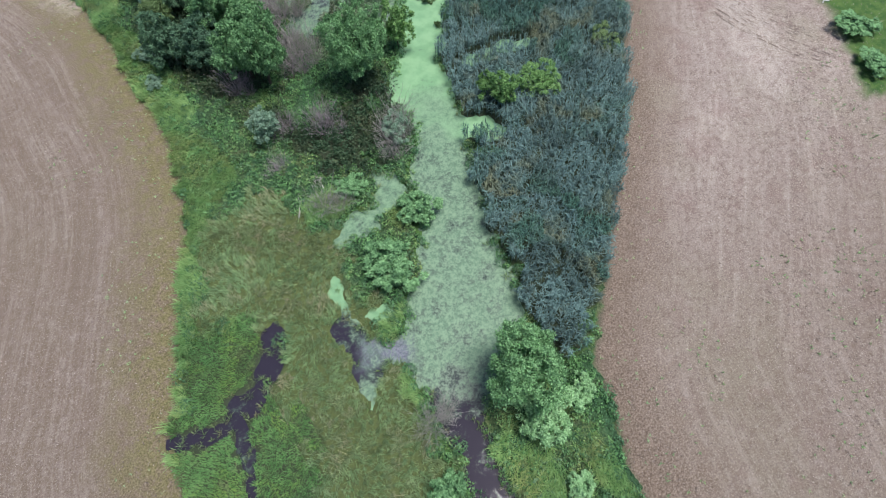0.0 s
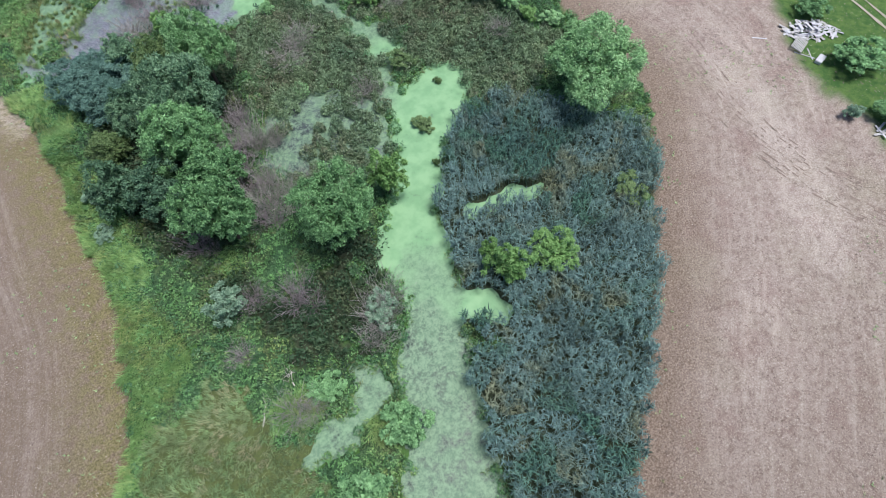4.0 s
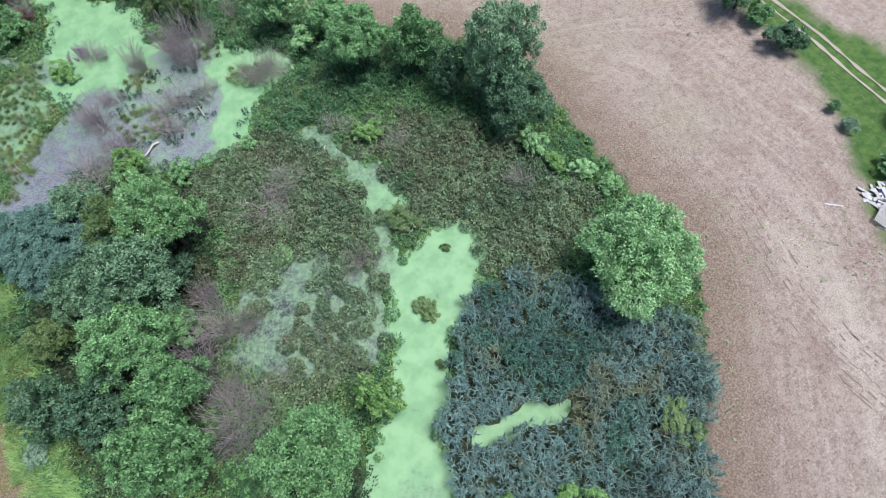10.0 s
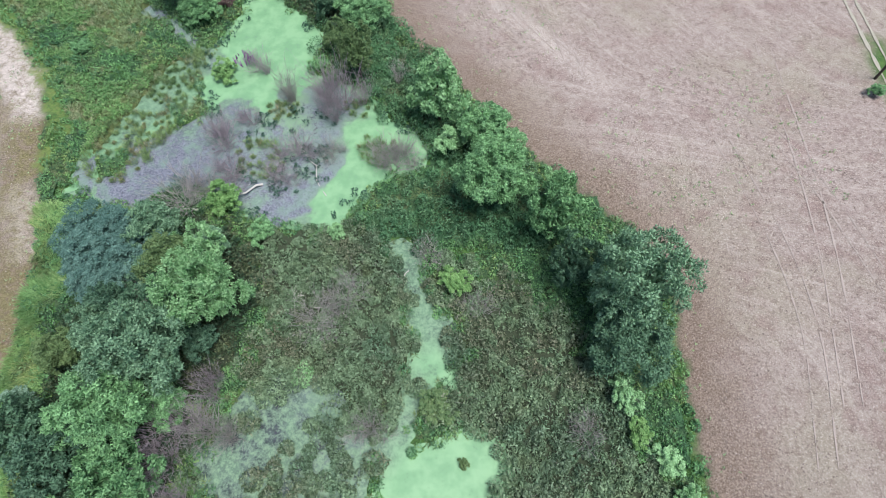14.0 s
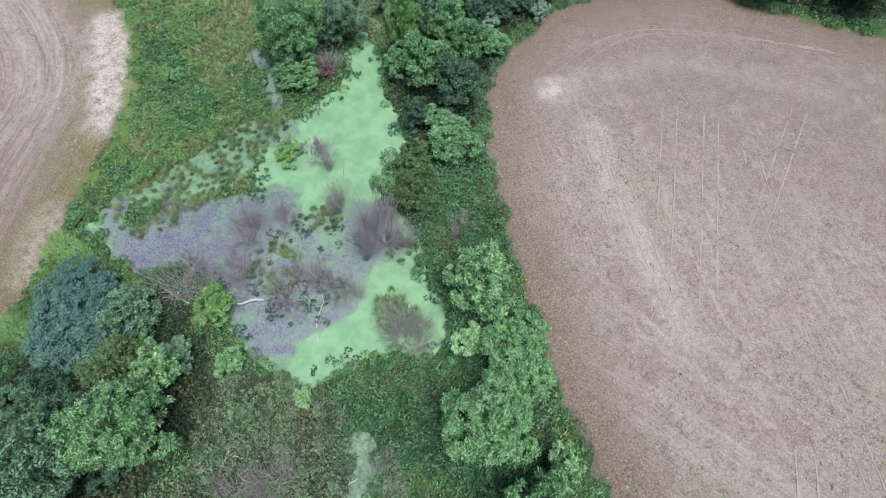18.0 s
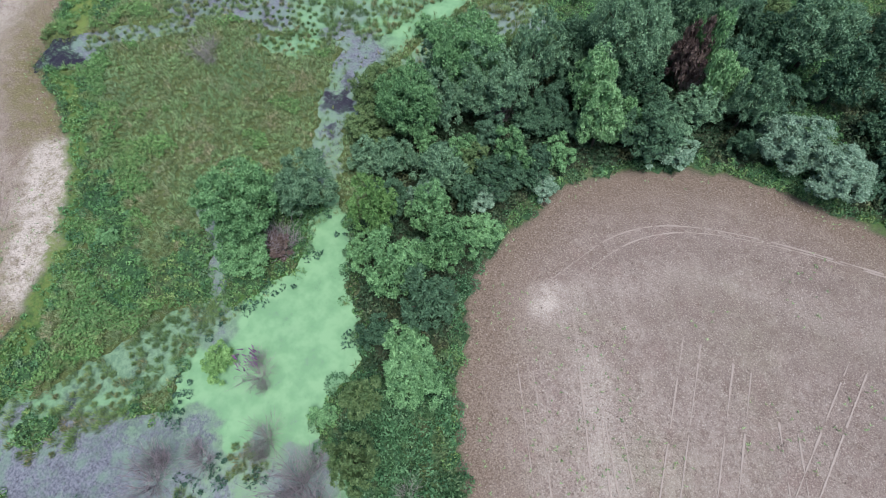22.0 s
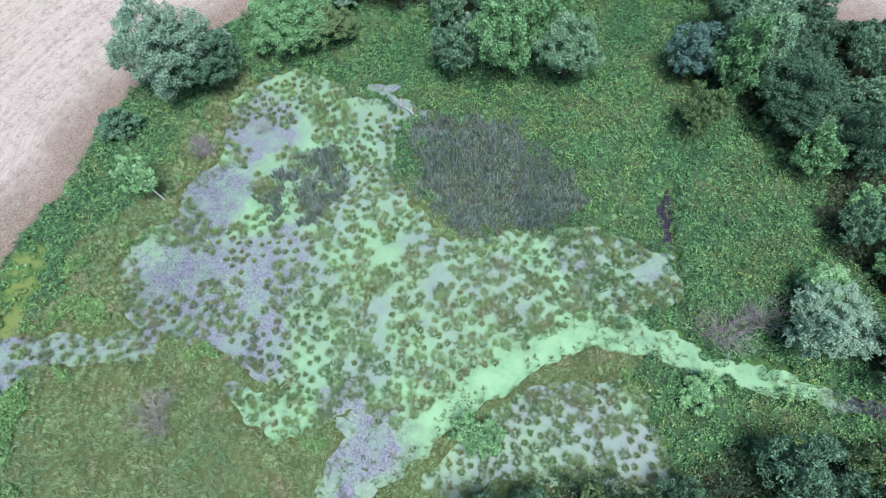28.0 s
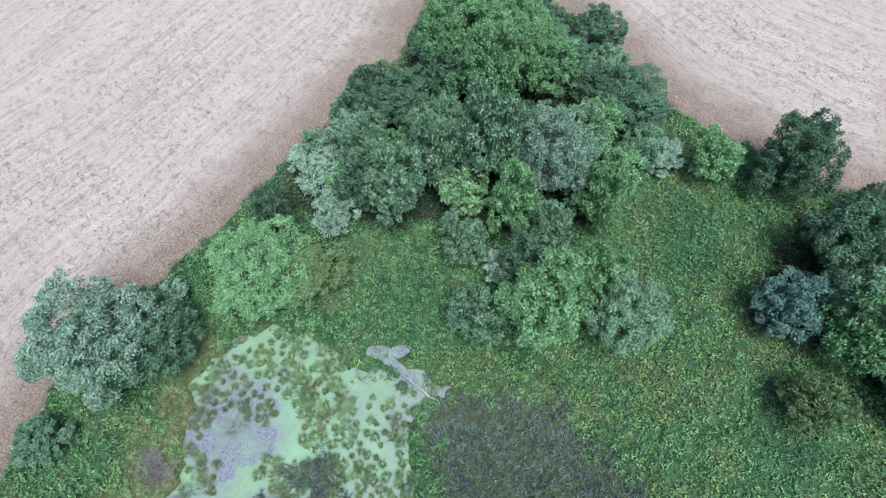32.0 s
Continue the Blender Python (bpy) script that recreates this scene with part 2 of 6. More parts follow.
def water_material():
    n = Nodes("duckweed_water")
    cover, film = n.attr("cover"), n.attr("film")
    grain = n.noise(2.6, 8.0, 0.78)
    blob = n.noise(0.55, 3.0, 0.6)
    f = n.math("ADD", n.math("MULTIPLY", grain, 0.55), n.math("MULTIPLY", blob, 0.45))
    f = n.math("ADD", n.math("MULTIPLY", n.math("SUBTRACT", f, 0.5), 2.6), 0.5)
    broad = n.noise(0.17, 4.0, 0.6)
    lid = n.span(n.math("SUBTRACT", f, n.math("SUBTRACT", 1.0, cover)), -0.36, 0.36)
    weed = n.mix(n.span(blob, 0.35, 0.65), (0.172, 0.345, 0.178), (0.237, 0.43, 0.23))
    dull = n.mix(n.span(grain, 0.4, 0.62), (0.11, 0.20, 0.125), (0.20, 0.315, 0.20))
    # Pale marsh duckweed, lightened in colour for the sky it reflects.
    pale = n.mix(n.span(broad, 0.40, 0.60), (0.20, 0.255, 0.25), (0.20, 0.32, 0.195))
    dull = n.mix(n.math("MULTIPLY", n.span(film, 0.5, 0.95), n.span(grain, 0.3, 0.55, 0.45, 0.9)), dull, pale)
    weed = n.mix(n.span(n.math("ADD", cover, n.math("MULTIPLY", n.noise(0.16, 3.0), 0.3)), 0.92, 1.1), dull, weed)
    weed = n.mix(n.span(grain, 0.42, 0.3, 0, 0.4), weed, (0.14, 0.26, 0.14))
    speck = n.noise(5.0, 8.0, 0.82)
    # Speckled surface scum, its lavender tint a painted reflection of the sky.
    scum_sky = n.mix(n.span(speck, 0.38, 0.62), (0.115, 0.12, 0.155), (0.265, 0.28, 0.335))
    scum_sky = n.mix(n.span(n.noise(0.45, 5.0, 0.65), 0.44, 0.62, 0, 0.7), scum_sky, (0.20, 0.30, 0.23))
    scum_sky = n.mix(n.span(speck, 0.42, 0.34, 0, 0.7), scum_sky, (0.075, 0.07, 0.075))
    open_water = n.mix(n.span(n.math("ADD", n.math("MULTIPLY", n.noise(0.5, 6.0, 0.7), 0.5), film), 0.42, 1.0), (0.030, 0.025, 0.040), scum_sky)
    c = n.mix(lid, open_water, weed)
    slick = n.math("MAXIMUM", lid, n.math("MULTIPLY", film, 0.22))
    n.bump(n.math("ADD", n.math("MULTIPLY", lid, 0.5), n.math("MULTIPLY", n.noise(12.0, 3.0), lid)), 0.25, 0.02)
    return n.done(c, n.span(slick, 0.0, 1.0, 0.06, 0.62), 0.5)


def wood_material(name, dark, light, scale=6.0):
    n = Nodes(name)
    c = n.mix(n.noise(scale, 5.0, 0.7, None, (1, 1, 0.25)), dark, light)
    c = n.mix(n.math("MULTIPLY", n.each(), 0.3), c, dark)
    n.bump(n.noise(scale * 4, 4.0), 0.5, 0.02)
    return n.done(c, 0.85, 0.2)


STUBBLE_DARK, STUBBLE_LIGHT, STUBBLE_PALE, STUBBLE_GREEN = (0.27, 0.205, 0.185), (0.45, 0.38, 0.345), (0.57, 0.505, 0.455), (0.33, 0.31, 0.22)
M = {
    "ground": ground_material(), "water": water_material(),
    "reed": leaf_material("reed_leaf", (0.026, 0.056, 0.054), (0.23, 0.37, 0.335), (0.12, 0.28, 0.15), 0.15, 0.10, 0.5, 0.4),
    "sedge": leaf_material("sedge_blade", (0.15, 0.24, 0.10), (0.50, 0.70, 0.34), (0.58, 0.51, 0.33), 0.3, 0.22, 0.55, 1.0, 0.5),
    "lush": leaf_material("herb_leaf", (0.07, 0.19, 0.065), (0.28, 0.53, 0.20), (0.36, 0.48, 0.17), 0.15, 0.16, 0.55, 1.5, 0.45, 0.35),
    "tussock": leaf_material("tussock_blade", (0.07, 0.15, 0.05), (0.36, 0.50, 0.20), (0.44, 0.38, 0.22), 0.3, 0.5, 0.55, 0.8),
    "shrub": leaf_material("swamp_shrub_leaf", (0.055, 0.10, 0.045), (0.33, 0.47, 0.27), (0.30, 0.31, 0.20), 0.2, 0.2, 0.55, 0.9, 0.3),
    "forb": leaf_material("smartweed_leaf", (0.04, 0.085, 0.066), (0.33, 0.44, 0.36), (0.36, 0.31, 0.37), 0.2, 1.4, 0.55, 2.5, 0.3, 0.8),
    "light": leaf_material("willow_leaf", (0.085, 0.22, 0.07), (0.45, 0.72, 0.36)),
    "mid": leaf_material("maple_leaf", (0.034, 0.11, 0.038), (0.31, 0.57, 0.25)),
    "grey": leaf_material("poplar_leaf", (0.033, 0.098, 0.05), (0.32, 0.52, 0.30)),
    "dark": leaf_material("oak_leaf", (0.02, 0.062, 0.032), (0.16, 0.295, 0.165)),
    "silver": leaf_material("olive_leaf", (0.09, 0.185, 0.11), (0.41, 0.58, 0.41)),
    "yellow": leaf_material("buttonbush_leaf", (0.07, 0.18, 0.045), (0.30, 0.51, 0.18)),
    "thicket": leaf_material("sandbar_willow_leaf", (0.050, 0.125, 0.10), (0.19, 0.33, 0.26)),
    "olive": leaf_material("dogwood_leaf", (0.075, 0.145, 0.055), (0.22, 0.32, 0.13)),
    "red": leaf_material("rusty_leaf", (0.08, 0.05, 0.05), (0.21, 0.16, 0.13)),
    "under": leaf_material("undergrowth_leaf", (0.036, 0.115, 0.05), (0.2, 0.4, 0.18), (0.25, 0.37, 0.2), 0.15, 0.2, 0.55, 0.7, 0.5, 0.5),
    "meadow": leaf_material("meadow_leaf", (0.09, 0.22, 0.065), (0.35, 0.56, 0.20), (0.33, 0.46, 0.18), 0.25, 0.2),
    "turf": leaf_material("turf_blade", (0.08, 0.21, 0.065), (0.25, 0.48, 0.16), (0.33, 0.50, 0.12), 0.3, 0.18),
    # Dark olive undergrowth; the trees' shade is put into this leaf colour.
    "shade": leaf_material("shaded_brush_leaf", (0.028, 0.070, 0.034), (0.12, 0.205, 0.105), (0.16, 0.18, 0.09), 0.2, 0.2, 0.55, 0.7),
    "sprig": leaf_material("water_willow_leaf", (0.035, 0.085, 0.055), (0.12, 0.23, 0.15)),
    "flower": leaf_material("loosestrife_flower", (0.20, 0.08, 0.20), (0.48, 0.26, 0.50)),
    "deep": leaf_material("ash_leaf", (0.022, 0.065, 0.036), (0.185, 0.335, 0.2)),
    "grass": leaf_material("bank_grass_blade", (0.13, 0.29, 0.085), (0.41, 0.61, 0.23), (0.48, 0.53, 0.21), 0.3, 0.3, 0.55, 0.8),
    # Low herb layer; its dark green paints the shade in the weeds' gaps.
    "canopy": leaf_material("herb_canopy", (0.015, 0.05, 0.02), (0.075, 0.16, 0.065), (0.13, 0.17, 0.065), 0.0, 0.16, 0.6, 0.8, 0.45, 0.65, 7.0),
    "clod": leaf_material("soil_clod", (0.13, 0.10, 0.08), (0.30, 0.24, 0.20), None, 0.0),
    "litter": leaf_material("floating_litter", (0.045, 0.045, 0.055), (0.25, 0.27, 0.29), None, 0.1),
    "straw": leaf_material("straw", (0.3, 0.245, 0.21), (0.56, 0.48, 0.42), None, 0.1),
    "track": wood_material("pale_gravel", (0.28, 0.265, 0.21), (0.47, 0.44, 0.37), 3.0),
    "swath": wood_material("pale_straw_soil", (0.30, 0.25, 0.225), (0.46, 0.39, 0.355), 2.0),
    "rut": wood_material("turned_soil", (0.20, 0.15, 0.13), (0.37, 0.295, 0.26), 3.0),
    "board_white": wood_material("faded_white_board", (0.42, 0.42, 0.47), (0.70, 0.70, 0.76)),
    "bark": wood_material("bark", (0.05, 0.04, 0.033), (0.15, 0.125, 0.105)),
    "deadgrey": wood_material("dead_twig", (0.24, 0.225, 0.215), (0.50, 0.48, 0.46)),
    "deadpurple": wood_material("purple_twig", (0.23, 0.19, 0.21), (0.50, 0.44, 0.48)),
    "bleached": wood_material("bleached_wood", (0.38, 0.36, 0.33), (0.66, 0.64, 0.61)),
    "plank": wood_material("weathered_plank", (0.30, 0.29, 0.30), (0.62, 0.61, 0.62)),
}

# ---- the plan, in metres ----
EAST_EDGE = [
    (6, -18), (10.8, -10.2), (12.1, -5.9), (13.4, -1.9), (15.5, 3), (18.6, 6.9), (23, 10.4), (28.6, 16.1), (34.1, 20.7), (40.5, 27.5), (45.7, 34.1),
    (49.5, 38.5), (51.6, 43.7), (50.8, 51), (51, 57), (51, 63), (51.2, 69), (46.9, 76.4), (39.6, 83.2), (36.8, 87.6), (33.6, 91.6), (29.8, 96.6),
    (26.2, 102.4), (23.4, 109.2), (22.1, 113.2), (22.9, 119.2), (25.3, 126.5), (29.3, 130.3), (31.5, 131.8), (35.2, 133.8), (40, 135.8), (44.2, 135.9),
    (51.5, 136), (75, 137), (108, 141),
]
NORTH_EDGE = [
    (108, 214), (40, 208), (10, 202), (1.3, 200.2), (-2.4, 198.7), (-5, 198.4), (-11.6, 198.8), (-16.3, 198.3), (-20.7, 198.3), (-29.7, 202.1), (-36, 204.1),
    (-45.4, 205.1), (-50.4, 200.3), (-50.9, 194.2), (-48.1, 188.5), (-48.6, 179.3), (-48.5, 170.3), (-48.9, 164.2), (-48.4, 156.9), (-50, 151), (-50, 143),
    (-48.3, 138), (-48, 135.6), (-45.3, 132.7), (-44.3, 129.1), (-43.2, 124.9), (-40, 119.2), (-37.6, 115.1), (-34.4, 111),
]
WEST_EDGE = [
    (-29.5, 108.7), (-23.2, 105.3), (-17.8, 100.6), (-13.5, 94.3), (-12, 89), (-11, 84.4), (-9.5, 80), (-7.5, 75), (-6.2, 67.3), (-6, 60.8), (-6, 55),
    (-5.4, 50), (-5.8, 44.7), (-7.4, 37.9), (-9.4, 32.6), (-10.8, 29.5), (-12.7, 25.6), (-14.6, 21), (-16.7, 17.1), (-16.7, 13.2), (-18.1, 8.7),
    (-21.3, -0.5), (-24, -38), (4, -38),
]
WATER = [
    # dark pool at the south end
    (0.08, [(4.7, 7.9, 1.92), (3.9, 5.4, 1.68), (3.4, 3.0, 1.44), (3.1, 0.1, 1.81), (2.4, -2.8, 2.06)]),
    # south channel
    (0.74, [(5.1, 8.3, 2.19), (6.8, 11.8, 4.08), (9.6, 14.2, 4.96), (11.9, 17.9, 3.74), (14.0, 22.3, 3.1), (16.3, 27.9, 2.9), (18.6, 32.4, 2.22), (19.5, 35.4, 2.5)]),
    # bright reach
    (1.0, [(18.9, 35.0, 2.68), (20.1, 37.8, 3.85), (21.4, 41.8, 2.01), (24.5, 43.6, 2.59), (25.9, 47.1, 2.4), (27.2, 49.4, 2.41)]),
    # open bay
    (1.0, [(28.8, 50.0, 3.59), (30.6, 51.9, 3.77), (33.5, 53.6, 2.98)]),
    # bay arm
    (1.0, [(33.9, 52.4, 0.76), (36.1, 50.9, 0.12)]),
    # upper thread
    (0.8, [(26.8, 54.5, 1.32), (28.5, 59.3, 1.02), (30.6, 63.5, 1.73), (30.8, 63.0, 1.77), (29.1, 67.3, 1.22), (28.1, 70.9, 1.34), (27.2, 72.8, 0.82)]),
    # thread bay
    (1.0, [(29.9, 61.8, 1.11), (31.6, 60.6, 1.01), (33.0, 59.7, 0.51)]),
    # reed pool
    (0.95, [(27.0, 37.9, 0.92), (30.1, 37.2, 0.97), (33.6, 36.8, 0.69)]),
    # lower reed pool
    (0.95, [(19.9, 31.2, 1.19), (21.8, 29.3, 1.27), (23.5, 28.1, 0.83)]),
    # side water
    (0.8, [(3.9, 26.0, 1.11), (7.6, 26.5, 1.31), (10.1, 27.8, 1.61), (10.4, 30.2, 0.93)]),
    # sedge gap
    (0.95, [(1.2, 23.3, 0.38), (1.0, 20.9, 0.54), (0.8, 19.3, 0.59)]),
    # sedge gap side
    (0.95, [(2.1, 18.4, 0.4), (3.7, 17.0, 0.37)]),
    # sedge pool
    (0.2, [(-0.1, 17.8, 1.18), (0.0, 14.3, 1.47), (-0.8, 12.9, 0.82)]),
    # sedge pool arm
    (0.4, [(0.5, 15.4, 0.94), (3.0, 13.8, 0.98)]),
    # sedge pool tail
    (0.95, [(-1.0, 12.4, 0.65), (-1.5, 11.1, 0.18)]),
    # ditch
    (0.05, [(-17.8, 17.9, 0.23), (-15.7, 16.7, 0.51), (-11.9, 16.4, 0.86), (-8.6, 17.8, 0.67), (-6.3, 19.2, 0.78), (-5.4, 21.9, 0.43)]),
    # ditch branch
    (0.12, [(-11.3, 16.0, 0.66), (-11.9, 13.0, 0.49), (-12.4, 10.2, 0.48), (-13.0, 7.1, 0.53)]),
    # river from the pond
    (0.97, [(10.4, 105.0, 1.81), (8.1, 109.1, 1.69), (8.7, 107.3, 2.15), (7.4, 110.3, 1.61), (6.0, 112.8, 0.93)]),
    # river scum
    (0.66, [(4.1, 115.2, 1.23), (2.0, 117.6, 1.35), (0.0, 120.8, 1.53), (-1.1, 124.2, 1.87), (-2.3, 128.4, 1.93), (-2.8, 132.5, 2.96)]),
    # river bend
    (0.93, [(-3.2, 132.9, 3.36), (-0.9, 137.1, 2.05), (0.8, 142.2, 1.86), (2.8, 148.0, 1.73), (5.0, 151.7, 1.28), (8.6, 153.5, 1.38), (13.9, 154.9, 1.02), (19.2, 157.1, 1.02), (24.2, 159.0, 0.65)]),
    # river to the wood
    (0.25, [(24.3, 159.0, 0.58), (28.3, 160.8, 0.72), (31.7, 163.8, 1.3), (34.0, 167.1, 1.3), (36.8, 168.8, 0.75), (40.1, 171.0, 0.8), (43.9, 173.7, 1.02)]),
    # west inflow
    (0.3, [(-34.7, 111.4, 0.71), (-33.8, 114.7, 2.82), (-31.6, 117.6, 2.18)]),
    # west inflow film
    (0.6, [(-31.8, 117.7, 2.0), (-29.2, 120.9, 1.42), (-24.7, 124.9, 1.4)]),
    # meadow gap
    (0.9, [(-16.1, 127.5, 0.49), (-13.1, 127.4, 1.11), (-10.4, 129.0, 2.09), (-8.3, 131.3, 1.73), (-8.0, 132.7, 0.76)]),
    # forest rill
    (0.1, [(3.7, 169.8, 0.28), (4.4, 166.5, 0.49), (5.4, 164.0, 0.51), (6.8, 162.1, 0.42)]),
    # north rill
    (0.4, [(-25.1, 158.3, 0.59), (-21.6, 160.4, 0.54), (-29.5, 159.5, 0.33), (-26.8, 161.7, 0.35)]),
    # tussock shore
    (0.82, [(-3.2, 84.4, 1.2), (-0.6, 88.4, 2.6), (1.2, 92.6, 2.6), (2.6, 97.2, 1.5)]),
    # pond inlet
    (0.4, [(-4.7, 105.9, 0.84), (-1.0, 103.4, 0.6), (2.5, 99.7, 0.76), (4.2, 96.9, 1.56)]),
]
POND = [
    (-7.8, 79.7), (-6.4, 82.0), (-6.9, 84.6), (-5.3, 84.9), (-4.2, 81.9), (-2.4, 80.9), (-1.4, 82.7), (-0.9, 85.2), (-0.4, 87.8), (3.9, 87.9),
    (6.0, 90.1), (4.0, 93.2), (2.5, 97.2), (4.8, 100.1), (6.2, 103.7), (7.3, 106.4), (4.9, 111.2), (6.2, 113.9), (9.9, 110.1), (12.2, 106.0),
    (16.1, 103.1), (17.3, 99.8), (16.4, 95.6), (18.8, 94.1), (23.0, 91.8), (26.8, 87.8), (30.6, 83.3), (29.5, 81.4), (25.4, 80.2), (23.7, 78.6),
    (22.9, 76.5), (21.1, 74.4), (17.9, 74.8), (14.6, 75.2), (11.3, 75.8), (9.7, 78.7), (4.5, 79.4), (0.0, 77.8), (-3.9, 78.9),
]
MARSH = [
    (-34.2, 130.2), (-34.2, 133.1), (-32.2, 134.7), (-35.3, 138.5), (-34.2, 142.1), (-37.7, 145.9), (-40.4, 149.3), (-39.3, 153.9), (-35.9, 157.7),
    (-28.0, 157.9), (-21.8, 160.2), (-22.9, 155.9), (-18.6, 152.0), (-14.7, 151.0), (-11.1, 149.4), (-6.2, 154.5), (-2.3, 158.4), (3.5, 161.3),
    (8.4, 161.1), (10.3, 158.1), (6.8, 153.8), (2.9, 150.6), (0.3, 145.8), (-1.5, 138.6), (-3.3, 134.2), (-8.0, 133.0), (-11.6, 131.2),
    (-15.7, 129.1), (-19.6, 129.2), (-23.1, 126.9), (-27.2, 126.0), (-31.4, 127.1),
]
MARSH_SOUTH = [
    (1.8, 131.8), (2.4, 134.6), (3.4, 140.7), (6.1, 146.9), (11.1, 149.8), (14.9, 148.0), (17.4, 145.3), (13.0, 140.6), (6.8, 137.0), (5.0, 133.1),
]
SWAMP = [
    (15.4, 61.3), (21.2, 61.1), (25.6, 56.7), (25.5, 51.2), (23.9, 47.1), (20.1, 48.7), (16.9, 49.0), (12.5, 50.9), (11.6, 56.4),
]
REEDS = [
    (29.1, 47.3), (34.3, 49.1), (38.6, 48.3), (40.7, 43.6), (44.0, 39.8), (47.0, 37.0), (42.4, 29.9), (37.2, 23.8), (32.5, 19.2), (28.5, 16.0),
    (25.6, 12.9), (21.9, 9.8), (17.9, 7.4), (14.4, 4.3), (13.7, 6.8), (13.2, 10.5), (14.7, 14.0), (16.3, 19.3), (17.4, 23.9), (18.4, 25.2),
    (21.0, 26.8), (19.4, 28.8), (20.3, 32.4), (21.5, 34.5), (23.9, 36.0), (23.2, 41.3), (24.4, 42.2), (26.2, 41.1), (27.9, 44.3),
]
SEDGE_SOUTH = [
    (-10.2, 24.5), (-10.1, 28.9), (-8.1, 34.6), (-3.3, 34.3), (0.9, 35.3), (2.5, 28.7), (3.7, 26.4), (2.7, 20.2), (2.8, 12.7), (2.1, 9.8),
    (1.2, 5.2), (0.2, 1.9), (-1.6, -2.1), (-10.1, 3.5), (-8.1, 7.4), (-6.4, 16.6), (-5.3, 21.2), (-8.6, 24.6),
]
SEDGE_WEST = [
    (-29.6, 113.9), (-25.8, 119.6), (-18.7, 125.1), (-10.3, 129.9), (-6.6, 131.1), (-4.3, 127.0), (-2.6, 120.7), (0.5, 116.3), (-0.4, 113.0),
    (-5.0, 108.7), (-4.6, 103.6), (-3.1, 97.0), (-21.5, 108.4), (-6.6, 87.2), (-6.6, 84.5), (-3.3, 83.8), (-0.3, 87.7), (6.0, 90.1), (2.3, 97.0),
    (2.4, 98.8), (-7.6, 93.4), (-13.3, 99.0), (-21.0, 106.2),
]
SHRUB_EAST = [
    (29.3, 70.8), (34.1, 70.0), (38.7, 68.5), (43.0, 62.6), (45.6, 58.4), (47.2, 52.7), (48.6, 49.3), (43.5, 47.5), (36.7, 47.4), (34.4, 50.7),
    (35.9, 51.5), (34.8, 55.1), (30.3, 57.2), (29.0, 59.2), (33.4, 60.0), (32.2, 64.3),
]
SHRUB_WEST = [
    (11.7, 74.4), (17.8, 74.0), (25.6, 74.2), (27.7, 70.3), (28.1, 66.2), (29.1, 62.8), (27.5, 57.3), (25.1, 53.7), (23.1, 47.0), (11.9, 47.5),
    (11.9, 53.4), (14.9, 59.8), (15.3, 65.1),
]
SHRUB_SHORE = [
    (10.6, 74.6), (14.7, 73.3), (20.5, 73.7), (23.8, 75.8), (25.4, 78.5), (31.5, 80.6), (38.5, 80.9), (42.7, 77.7), (40.8, 72.0), (33.0, 72.9),
    (27.5, 72.0), (16.0, 68.0), (11.8, 69.6),
]
SHRUB_BANK = [
    (14.6, 102.3), (22.6, 107.6), (28.0, 97.9), (32.4, 90.9), (38.1, 84.5), (40.3, 81.1), (25.7, 72.6), (24.4, 77.5), (30.5, 82.0), (27.3, 88.0),
    (23.2, 91.9), (18.3, 95.9),
]
LUSH_SOUTH = [
    (-13.2, 23.5), (-10.4, 24.0), (-5.7, 22.6), (-6.0, 18.6), (-6.7, 11.5), (-8.1, 7.4), (-9.8, 3.3), (-18.2, 8.8), (-15.6, 18.4),
]
FORB_NORTH = [
    (-21.1, 160.3), (-14.9, 166.2), (-9.1, 164.2), (-1.3, 161.8), (-2.5, 157.6), (-10.1, 150.6), (-15.9, 152.5), (-21.0, 156.5),
]
FORB_WEST = [
    (-30.5, 145.1), (-30.3, 148.9), (-27.5, 151.2), (-21.7, 148.6), (-20.7, 145.2), (-21.5, 142.1), (-25.5, 141.3),
]
VERGE_WEST = [
    (54.6, 5.4), (64.8, 21.6), (65.8, 26.9), (64.4, 29.5), (67.3, 36.2), (70.8, 41.6), (73.6, 45.6), (75.4, 50.2), (76.1, 58.3), (77.1, 66.3),
    (78.5, 77.0), (77.0, 97.9),
]
LANE = [
    (79.3, 43.9), (79.4, 49.0), (79.8, 54.6), (79.3, 67.6), (79.0, 71.6), (78.9, 76.5), (78.7, 97.2),
]
BARE = [
    # pale sand patch
    (1.0, [(-22.3, 102.9, 2.22), (-18.0, 98.0, 1.8), (-15.4, 93.7, 1.42), (-13.8, 90.2, 0.68)]),
    # sandy run
    (0.6, [(-21.2, 102.7, 2.05), (-16.3, 96.6, 1.6), (-13.6, 90.5, 0.92)]),
    # wheel run
    (0.45, [(-9.7, 78.6, 1.35), (-8.5, 73.5, 0.57)]),
    # light swath
    (0.42, [(59.2, 39.2, 0.63), (58.7, 33.5, 1.14), (56.2, 26.1, 1.38), (53.4, 21.1, 1.79), (50.5, 16.7, 0.5)]),
    # turn mark
    (0.2, [(31.3, 115.3, 0.37), (37.0, 121.5, 0.43), (42.9, 124.2, 0.39), (49.9, 124.4, 0.38), (57.5, 125.0, 0.36)]),
    # digging
    (0.9, [(29.2, 113.4, 0.48), (29.0, 114.3, 0.23)]),
    # drive mark
    (0.35, [(34.5, 110.2, 0.2), (39.3, 102.9, 0.21), (44.1, 97.6, 0.36), (48.2, 91.3, 0.27)]),
]
